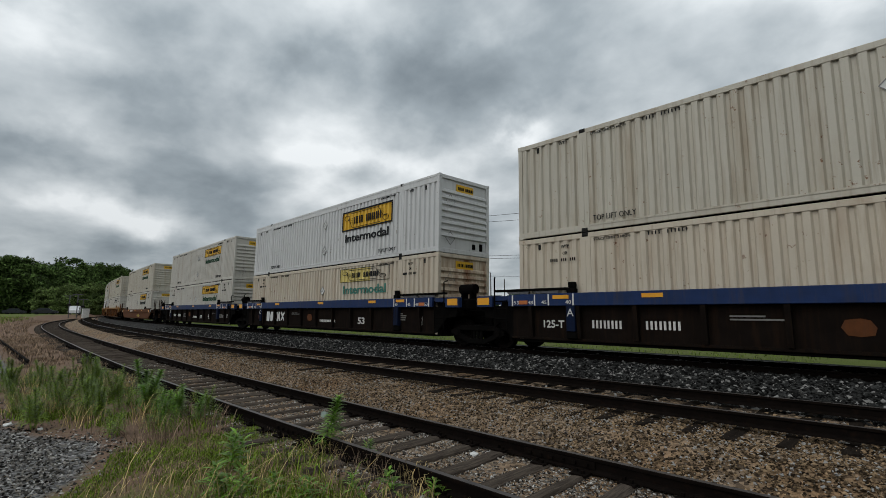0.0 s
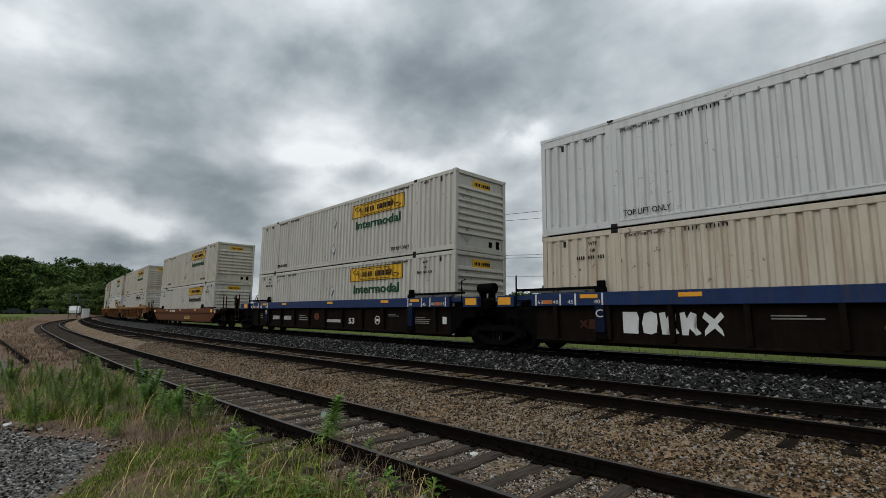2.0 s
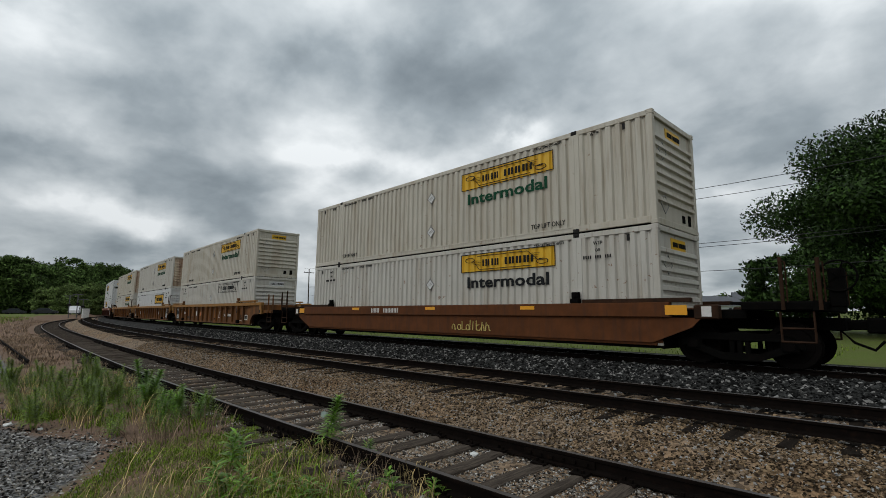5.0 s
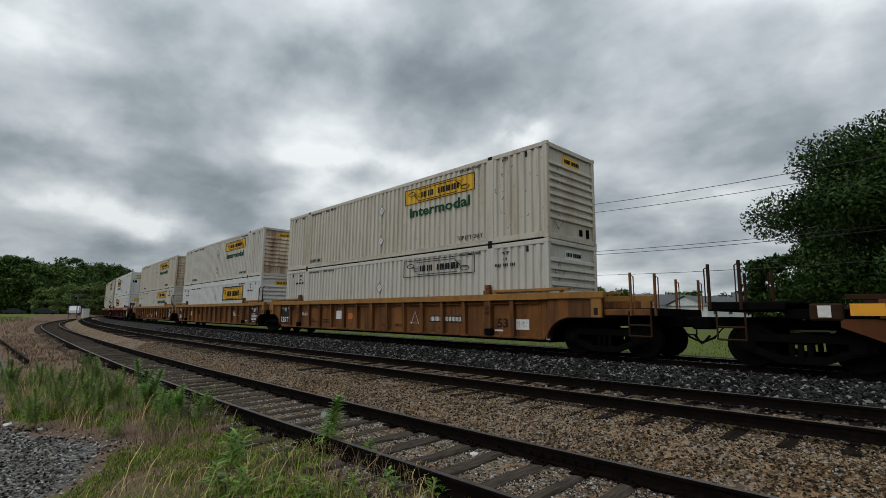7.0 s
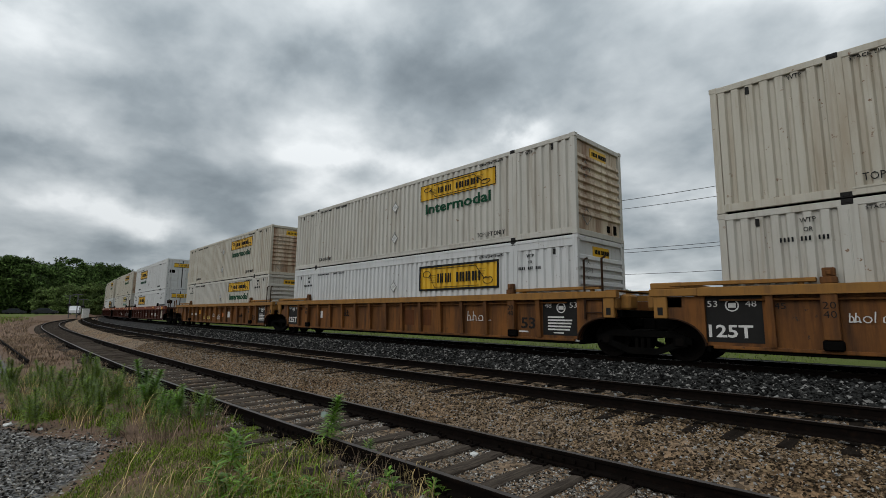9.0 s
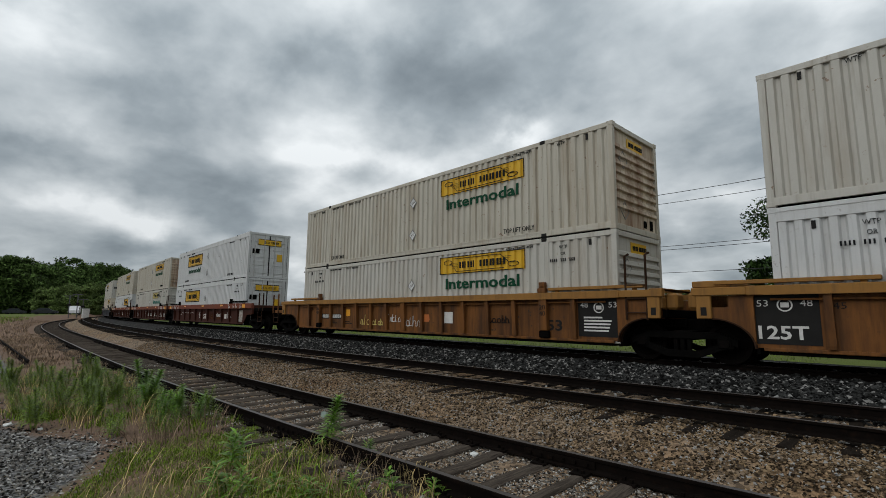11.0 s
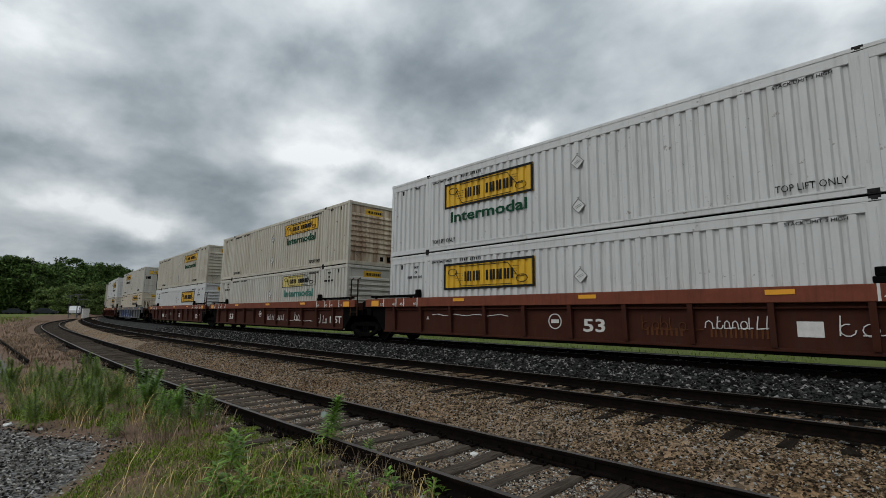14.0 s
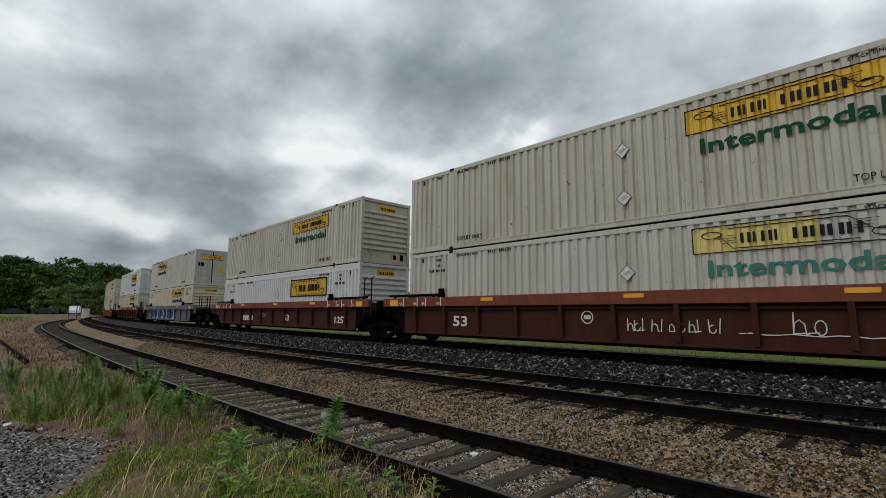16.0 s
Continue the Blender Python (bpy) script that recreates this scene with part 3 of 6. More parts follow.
def logo(c, x0, z0, w, h, style, word, z_word):
    """The yellow side panel with its black border, scroll outline and name bars, and the word under it."""
    y = -HW
    if style in ("yellow", "bordered"):
        place("logo_panel", ("logo_panel", round(x0, 2), round(z0, 2), round(w, 2), round(h, 2)), lambda: corrugated(x0, x0 + w, z0, z0 + h, 0.005), "yellow", c, label="yellow painted logo panel")
    elif style == "faded":
        place("logo_panel", ("logo_fade", round(x0, 2), round(z0, 2)), lambda: corrugated(x0, x0 + w * 0.62, z0, z0 + h, 0.005), "pale", c, label="half peeled pale yellow logo panel")
    edge = 0.07 if style == "bordered" else 0.022
    def frame_maker():
        e, a = edge, 0.010
        return boxes((x0, x0 + w, y - a, y + 0.004, z0, z0 + e), (x0, x0 + w, y - a, y + 0.004, z0 + h - e, z0 + h), (x0, x0 + e, y - a, y + 0.004, z0 + e, z0 + h - e), (x0 + w - e, x0 + w, y - a, y + 0.004, z0 + e, z0 + h - e))
    place("logo_border", ("logo_border", round(x0, 2), round(z0, 2), round(w, 2), round(h, 2), edge), frame_maker, "ink", c)

    def scroll():
        bm = bmesh.new()
        yy = y - 0.006
        def p(u, v):
            return Vector((x0 + u * w, yy, z0 + v * h))
        tube(bm, [p(0.15, 0.62), p(0.22, 0.13), p(0.78, 0.13)], 0.012, 4)
        tube(bm, [p(0.20, 0.86), p(0.74, 0.86), p(0.84, 0.38), p(0.90, 0.38)], 0.012, 4)
        for u, v in ((0.11, 0.66), (0.88, 0.30)):
            tube(bm, [p(u + 0.055 * math.cos(a * math.tau / 10), v + 0.13 * math.sin(a * math.tau / 10)) for a in range(11)], 0.012, 4)
        for i in range(4):
            tube(bm, [p(0.13 + 0.012 * i, 0.60 - 0.09 * i), p(0.24, 0.60 - 0.09 * i)], 0.006, 4)
            tube(bm, [p(0.76, 0.72 - 0.09 * i), p(0.86 - 0.012 * i, 0.72 - 0.09 * i)], 0.006, 4)
        return bm
    place("scroll_outline", ("scroll", round(x0, 2), round(z0, 2), round(w, 2), round(h, 2)), scroll, "ink", c)
    k = w * 0.46 / 1.5
    place("name_mark", ("name_mark", round(w, 2), round(h, 2)), lambda: bars([v * k for v in NAME_BARS], h * 0.36, 0.035 * k), "ink", c, (x0 + 0.26 * w, y - 0.006, z0 + 0.30 * h), "black bars of the name")
    if word:
        lettering("Intermodal", 0.37 if w < 4 else 0.4, w * 0.86, word, c, (x0 + 0.08 * w, y - 0.004, z_word), "logo_word")


def container(tone, style, word, facing, end, low, extra=""):
    """A 53 foot container. facing: the end on which the logo sits, +1 or -1. end: ribs or doors at its +x end."""
    words = {"tan": "stained tan", "beige": "weathered beige", "cream": "cream white", "white": "clean white"}
    paint = {"yellow": "yellow logo panel on ribbed side", "bordered": "black bordered yellow panel", "faded": "half peeled yellow panel", "outline": "black outlined logo"}
    c = tagged(new("shipping_container"), f"{words[tone]} steel container with {paint[style]}", "shipping container", "containers of the train")
    top_band = 0.30 if tone == "white" else 0.14
    place("side_panel", ("side_panel", top_band), lambda: both_sides(corrugated(-HL + 0.15, HL - 0.15, 0.2, TALL - top_band, 0.0)), tone, c)

    def rails():
        t = TALL
        bm = boxes((-HL + 0.14, HL - 0.14, -HW, -HW + 0.06, t - top_band, t), (-HL + 0.14, HL - 0.14, HW - 0.06, HW, t - top_band, t), bevel=0.012)
        if top_band > 0.2:
            box(bm, -HL + 0.14, HL - 0.14, -HW - 0.012, -HW, t - 0.09, t - 0.05)
        return bm
    place("top_rail", ("top_rail", top_band), rails, tone, c)
    place("bottom_rail", "bottom_rail", lambda: boxes((-HL + 0.14, HL - 0.14, -HW, -HW + 0.08, 0.03, 0.20), (-HL + 0.14, HL - 0.14, HW - 0.08, HW, 0.03, 0.20), (-POST + 0.1, POST - 0.1, -HW - 0.01, -HW, 0.15, 0.19), bevel=0.008), tone, c)
    for sx in (-1, 1):
        for sy in (-1, 1):
            place("corner_post", "corner_post", lambda: boxes((-0.07, 0.07, -0.07, 0.07, 0.0, TALL), (-0.085, 0.085, -0.075, 0.075, 0.0, 0.11), (-0.085, 0.085, -0.075, 0.075, TALL - 0.11, TALL + 0.012), bevel=0.01), tone, c, (sx * (HL - 0.085), sy * (HW - 0.075), 0))
            place("stacking_post", "stacking_post", lambda: boxes((-0.15, 0.15, -0.03, 0.03, 0.1, TALL - 0.1), (-0.012, 0.012, -0.04, 0.04, 0.2, TALL - 0.2), bevel=0.006), tone, c, (sx * POST, sy * (HW - 0.026), 0))
            for z in (0.0, TALL - 0.11):
                place("corner_casting", "corner_casting", lambda: boxes((-0.09, 0.09, -0.08, 0.075, 0.0, 0.115), (-0.05, 0.05, -0.088, -0.07, 0.03, 0.085), bevel=0.008), "black", c, (sx * POST, sy * (HW - 0.07), z), turn=0 if sy < 0 else 180)
    place("roof", "roof", lambda: boxes((-HL + 0.1, HL - 0.1, -HW + 0.05, HW - 0.05, TALL - 0.05, TALL - 0.02)), "roof", c)
    place("floor", "floor_deck", lambda: boxes((-HL + 0.1, HL - 0.1, -HW + 0.05, HW - 0.05, 0.03, 0.12)), "iron", c)
    shade = "rusty" if "rust" in extra else tone
    place("end_wall", "back_end", lambda: boxes((-HL + 0.05, -HL + 0.09, -HW + 0.1, HW - 0.1, 0.1, TALL - 0.05)), tone, c)
    place("end_header", "end_header", lambda: boxes((HL - 0.13, HL - 0.02, -HW + 0.14, HW - 0.14, TALL - 0.14, TALL), bevel=0.01), tone, c)
    place("end_sill", "end_sill", lambda: boxes((HL - 0.13, HL - 0.02, -HW + 0.14, HW - 0.14, 0.0, 0.16), bevel=0.01), tone, c)
    if end == "ribs":
        place("end_wall", "louvred_end", louvred_end, shade, c, label="ridged front wall")
        place("end_plate", ("end_plate", word is None), lambda: boxes((HL - 0.088, HL - 0.072, -0.42, 0.50, 2.36, 2.66)), "yellow" if style != "outline" else "placard", c)
        place("name_mark", "end_bars", lambda: bars([0.09, 0.02, -0.01, 0.09, 0.02, -0.05, 0.1, 0.1, 0.1, 0.1], 0.12, 0.015, face="end"), "ink", c, (HL - 0.066, -0.33, 2.45))
        for z in (0.55, 1.95):
            ob = place("placard_holder", "end_diamond", lambda: diamond_edge(0.24), "holder", c, (HL - 0.05, -0.75, z), turn=90)
        place("data_plate", "data_plate", lambda: boxes((HL - 0.088, HL - 0.07, 0.45, 0.62, 0.25, 0.45), (HL - 0.088, HL - 0.07, 0.85, 1.02, 0.22, 0.5)), "iron", c)
    else:
        for sy in (1, 0):
            ob = place("door", "door_leaf", door_leaf, tone, c, (0, 0 if sy == 1 else 1.212, 0))
        for yy, hw in ((0.0, 0.035), (-1.215, 0.02), (1.215, 0.02)):
            place("door_gasket", ("door_gasket", hw), lambda: boxes((HL - 0.06, HL - 0.035, -hw, hw, 0.16, 2.76)), "black", c, (0, yy, 0))
        for yy in (-0.95, -0.35, 0.35, 0.95):
            place("locking_bar", "locking_bar", lambda: tube(boxes((HL - 0.035, HL + 0.02, -0.05, 0.05, 0.95, 1.12)), [(HL + 0.012, 0, 0.1), (HL + 0.012, 0, 2.8)], 0.024, 6), "roof", c, (0, yy, 0))
        place("end_plate", "door_plate", lambda: boxes((HL - 0.03, HL - 0.010, -0.75, 0.75, 2.1, 2.5)), "yellow", c, label="black bordered yellow plate")
        for zz in (2.1, 2.46):
            place("plate_border", ("plate_border", zz), lambda: boxes((HL - 0.02, HL - 0.006, -0.78, 0.78, zz, zz + 0.04)), "ink", c)
        place("name_mark", "door_bars", lambda: bars([0.09, 0.02, -0.01, 0.09, 0.02, -0.05, 0.1, 0.1, 0.1, 0.1], 0.16, 0.03, face="end"), "ink", c, (HL - 0.008, -0.38, 2.22))
        place("warning_plate", "warning_plate", lambda: boxes((HL - 0.03, HL - 0.012, 0.5, 0.85, 1.1, 1.6)), "yellow", c)
        place("vent_plate", "vent_plate", lambda: boxes((HL - 0.03, HL - 0.012, -1.1, -0.65, 1.55, 1.85)), "iron", c)
    w = 3.72 if style != "bordered" else 3.82
    h = 0.60 if style in ("yellow", "faded") else 0.90 if style == "bordered" else 0.62
    x0 = 1.72 if facing > 0 else -5.22
    if style == "bordered":
        z0 = 1.47 if not low else 1.53
    else:
        z0 = 1.96 if not low else 2.07
    logo(c, x0, z0, w, h, style, word, z0 - 0.52)
    for z in ((0.75, 2.0) if not low else (1.75,)):
        dx = 0.16 if facing > 0 else 0.10
        place("placard", "placard", diamond, "placard", c, (dx, -HW - 0.002, z), "grey diamond placard")
        place("placard_holder", "placard_holder", diamond_edge, "holder", c, (dx, -HW - 0.004, z))
    y = -HW - 0.001
    for sx in (-1, 1):
        lettering("TOP LIFT ONLY", 0.145, 1.17, "ink", c, (sx * POST + (0.26 if sx < 0 else -1.5), -HW - 0.001, 0.28), "lift_note") if not low else None
        lettering("STACK LIMIT 3 HIGH", 0.07, 1.0, "ink", c, (sx * POST + (0.25 if sx < 0 else -1.4), y, TALL - top_band - 0.10), "stack_note")
        lettering("WTP", 0.10, 0.26, "ink", c, (sx * POST + (-0.75 if sx < 0 else 0.5), y, TALL - top_band - (0.22 if low else 0.14)), "lift_note")
        if low:
            lettering("OR", 0.09, 0.15, "ink", c, (sx * POST + (-0.70 if sx < 0 else 0.55), y, TALL - top_band - 0.40), "lift_note")
            place("number_mark", "pin_note", lambda: bars([0.03] * 4 + [-0.05] + [0.03] * 3 + [-0.05] + [0.03] * 3, 0.09, 0.035), "ink", c, (sx * POST + (-1.1 if sx < 0 else 0.2), y, TALL - top_band - 0.58))
        if sx < 0:
            place("number_mark", "number_mark", lambda: bars([0.024] * 4 + [-0.06] + [0.024] * 6, 0.09, 0.06), "ink", c, (sx * POST + (1.7 if sx < 0 else -2.9), y, TALL - top_band - 0.11), "small black number bars")
        place("clip", "vent_clip", lambda: boxes((-0.035, 0.035, -0.02, 0.01, 0, 0.16)), "black", c, (sx * (HL - 0.75), -HW + 0.01, TALL - top_band - 0.2))
    return c


def truck_frame():
    """A cast side frame pair with its bolster, springs and bearing caps."""
    bm = bmesh.new()
    for sy in (-1, 1):
        y0, y1 = sorted((sy * 1.0, sy * 1.16))
        for pts in ([(-1.15, 0.46), (-0.75, 0.62), (0.75, 0.62), (1.15, 0.46)], [(-1.0, 0.45), (-0.35, 0.2), (0.35, 0.2), (1.0, 0.45)]):
            for a, b in zip(pts, pts[1:]):
                va = [bm.verts.new((x, y, z + dz)) for (x, z) in (a, b) for y in (y0, y1) for dz in (-0.075, 0.075)]
                for q in ((0, 1, 3, 2), (4, 6, 7, 5), (0, 4, 5, 1), (2, 3, 7, 6), (0, 2, 6, 4), (1, 5, 7, 3)):
                    bm.faces.new([va[i] for i in q])
        for x in (-0.9, 0.9):
            box(bm, x - 0.16, x + 0.16, y0 - 0.02, y1 + 0.02, 0.32, 0.60, bevel=0.04)
        for x in (-0.15, 0.0, 0.15):
            tube(bm, [(x, sy * 1.08, 0.24), (x, sy * 1.08, 0.52)], 0.055, 8)
    box(bm, -0.2, 0.2, -1.1, 1.1, 0.5, 0.72, bevel=0.02)
    return bm


def wheelset_mesh():
    bm = bmesh.new()
    for sy in (-1, 1):
        a, b = sorted((sy * 0.72, sy * 0.86))
        wheel_disc(bm, a, b, 0.46)
        f0, f1 = sorted((sy * 0.685, sy * 0.72))
        wheel_disc(bm, f0, f1, 0.485)
        tube(bm, [(0, sy * 0.86, 0), (0, sy * 1.2, 0)], 0.10, 10)
    tube(bm, [(0, -0.9, 0), (0, 0.9, 0)], 0.085, 10)
    return bm


WHEELSETS = []


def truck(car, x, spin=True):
    # its near-black colour holds the shade beneath the car
    t = place("truck", "truck", truck_frame, "iron", car, (x, 0, 0.0), "cast iron wheel truck with under-car shade in its colour")
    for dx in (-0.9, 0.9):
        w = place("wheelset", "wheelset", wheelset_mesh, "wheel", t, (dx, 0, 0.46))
        if spin:
            WHEELSETS.append((w, dx))
    return t


def bay_sheet(x0, x1, y, z0, z1):
    return boxes((x0, x1, y, y + 0.03, z0, z1))


def text_block(lines, w, h, face="side"):
    bm = bmesh.new()
    for i in range(lines):
        z = h - (i + 0.8) * h / lines
        k = w * (0.65 + 0.35 * ((i * 7919) % 10) / 10)
        box(bm, 0, k, -0.006, 0.006, z, z + h / lines * 0.5)
    return bm


def scrawl(seed, w, h, r=0.014):
    """A spray-painted tag: loops, stems and arches that run on along a line."""
    rnd = random.Random(seed)
    bm, x = bmesh.new(), 0.0
    if h < 0.12:
        tube(bm, [Vector((w * k / 12, 0, h * (0.5 + 0.3 * math.sin(k * 1.9)))) for k in range(13)], r, 4)
    while x < w and h >= 0.12:
        k, tall = h * rnd.uniform(0.35, 0.6), h * rnd.uniform(0.8, 1.05)
        shape = rnd.randrange(5)
        lean = rnd.uniform(-0.05, 0.12) * h
        if shape in (0, 3):
            n0 = 0 if shape == 0 else 2
            tube(bm, [Vector((x + k / 2 * (1 + math.cos(a * math.tau / 10)), 0, h * 0.28 * (1 + math.sin(a * math.tau / 10)))) for a in range(n0, 11)], r, 4)
        if shape in (1, 2, 3):
            tube(bm, [Vector((x + lean, 0, tall)), Vector((x + lean * 0.4, 0, tall * 0.5)), Vector((x, 0, 0))], r, 4)
        if shape in (2, 4):
            tube(bm, [Vector((x + k * u, 0, h * v)) for u, v in ((0, 0.05), (0.1, 0.45), (0.45, 0.58), (0.8, 0.42), (0.9, 0.0), (1.15, 0.06))], r, 4)
        if rnd.random() < 0.3:
            tube(bm, [Vector((x, 0, h * 0.04)), Vector((x + k * 1.8, 0, h * 0.1))], r, 4)
        x += k * rnd.uniform(1.1, 1.6)
    return bm


def letters_block(seed, n, w, h):
    """Fat block letters of a graffiti piece, as leaning slabs with cut corners."""
    rnd = random.Random(seed)
    bm = bmesh.new()
    for i in range(n):
        x = i * w / n
        k = w / n * 0.86
        lean = rnd.uniform(-0.1, 0.15)
        outline = rnd.choice((
            [(0.0, 0.0), (0.36, 0.0), (0.38, 0.3), (0.7, 0.0), (1.0, 0.08), (0.66, 0.5), (0.96, 0.9), (0.66, 1.0), (0.4, 0.7), (0.36, 1.0), (0.0, 0.95)],
            [(0.15, 0.05), (0.5, -0.02), (0.85, 0.08), (1.0, 0.5), (0.86, 0.92), (0.5, 1.02), (0.14, 0.93), (0.0, 0.5)],
            [(0.05, 0.0), (0.5, 0.32), (0.95, 0.0), (1.0, 0.25), (0.72, 0.5), (1.0, 0.8), (0.9, 1.0), (0.5, 0.7), (0.1, 1.0), (0.0, 0.76), (0.28, 0.5), (0.0, 0.22)],
            [(0.0, 0.0), (0.9, 0.0), (1.0, 0.3), (0.86, 0.5), (1.0, 0.72), (0.86, 1.0), (0.0, 1.0)]))
        f = [bm.verts.new((x + (u + rnd.uniform(-0.06, 0.06)) * k + v * lean * h, -0.007, v * h)) for u, v in outline]
        bm.faces.new(f)
    bmesh.ops.triangulate(bm, faces=bm.faces)
    return bm


CX = -0.22


def sided(*lot, bevel=0.0):
    """The same boxes on both long sides of a car; y counts outwards from its middle line."""
    bm = bmesh.new()
    for x0, x1, y0, y1, z0, z1 in lot:
        box(bm, x0, x1, -y1, -y0, z0, z1, bevel=bevel)
        box(bm, x0, x1, y0, y1, z0, z1, bevel=bevel)
    return bm


def plates(pts, y0, y1):
    """An upright plate of that outline on both long sides of a car."""
    bm, n = bmesh.new(), len(pts)
    for sy in (-1, 1):
        v = [bm.verts.new((x, sy * y, z)) for y in (y0, y1) for x, z in pts]
        bm.faces.new(v[:n])
        bm.faces.new(v[n:][::-1])
        for k in range(n):
            bm.faces.new((v[k], v[(k + 1) % n], v[n + (k + 1) % n], v[n + k]))
    bmesh.ops.recalc_face_normals(bm, faces=bm.faces)
    return bm


def at_side(name, key, maker, material, car, side, sx=1, label=""):
    """That side's piece out of a pair drawn for both long sides; for sx = -1 it is mirrored to the other end."""
    def made():
        bm = maker()
        bmesh.ops.delete(bm, geom=[v for v in bm.verts if v.co.y * side < 0], context="VERTS")
        if sx < 0:
            bmesh.ops.scale(bm, vec=(-1, 1, 1), verts=bm.verts)
            bmesh.ops.reverse_faces(bm, faces=bm.faces)
        return bm
    return place(name, (key, sx, side), made, material, car, (CX, 0, 0), label)


def at_both(name, key, maker, material, car, sx=1, label=""):
    """A pair of pieces, one on each long side of a car."""
    for side in (-1, 1):
        at_side(name, key, maker, material, car, side, sx, label)


def at_end(name, key, maker, material, car, sx, label=""):
    """A piece of a car's end, drawn for the +x end and mirrored for the other."""
    def made():
        bm = maker()
        if sx < 0:
            bmesh.ops.scale(bm, vec=(-1, 1, 1), verts=bm.verts)
            bmesh.ops.reverse_faces(bm, faces=bm.faces)
        return bm
    return place(name, (key, sx), made, material, car, (CX, 0, 0), label)


def side_rib(wide, z1):
    """A pressed side post, deep under the chord and shallower at its foot."""
    bm = bmesh.new()
    v = [bm.verts.new((x, -y, z)) for x in (-wide, wide) for y, z in ((HW + 0.02, 0.44), (HW + 0.115, 0.44), (HW + 0.13, 0.52), (HW + 0.185, z1), (HW + 0.02, z1))]
    bm.faces.new(v[:5][::-1])
    bm.faces.new(v[5:])
    for k in range(5):
        bm.faces.new((v[k], v[(k + 1) % 5], v[5 + (k + 1) % 5], v[5 + k]))
    bmesh.ops.recalc_face_normals(bm, faces=bm.faces)
    return bm


def hand_wheel():
    bm = bmesh.new()
    tube(bm, [(0.3 * math.cos(a * math.tau / 20), 0, 0.3 * math.sin(a * math.tau / 20)) for a in range(21)], 0.02, 5)
    for a in range(5):
        tube(bm, [(0, 0, 0), (0.29 * math.cos(a * math.tau / 5), 0.03, 0.29 * math.sin(a * math.tau / 5))], 0.014, 4)
    box(bm, -0.16, 0.1, 0.02, 0.25, -0.6, 0.16, bevel=0.02)
    return bm


def arch(x_end, top):
    """Outline of a side plate whose lower edge curves up over the wheels."""
    curve = [(8.52 + 0.8 * (1 - math.cos(k * math.pi / 16)), 0.40 + 0.58 * math.sin(k * math.pi / 16)) for k in range(9)]
    return [(8.5, 0.40)] + curve + [(x_end, 0.98), (x_end, top), (8.5, top)]


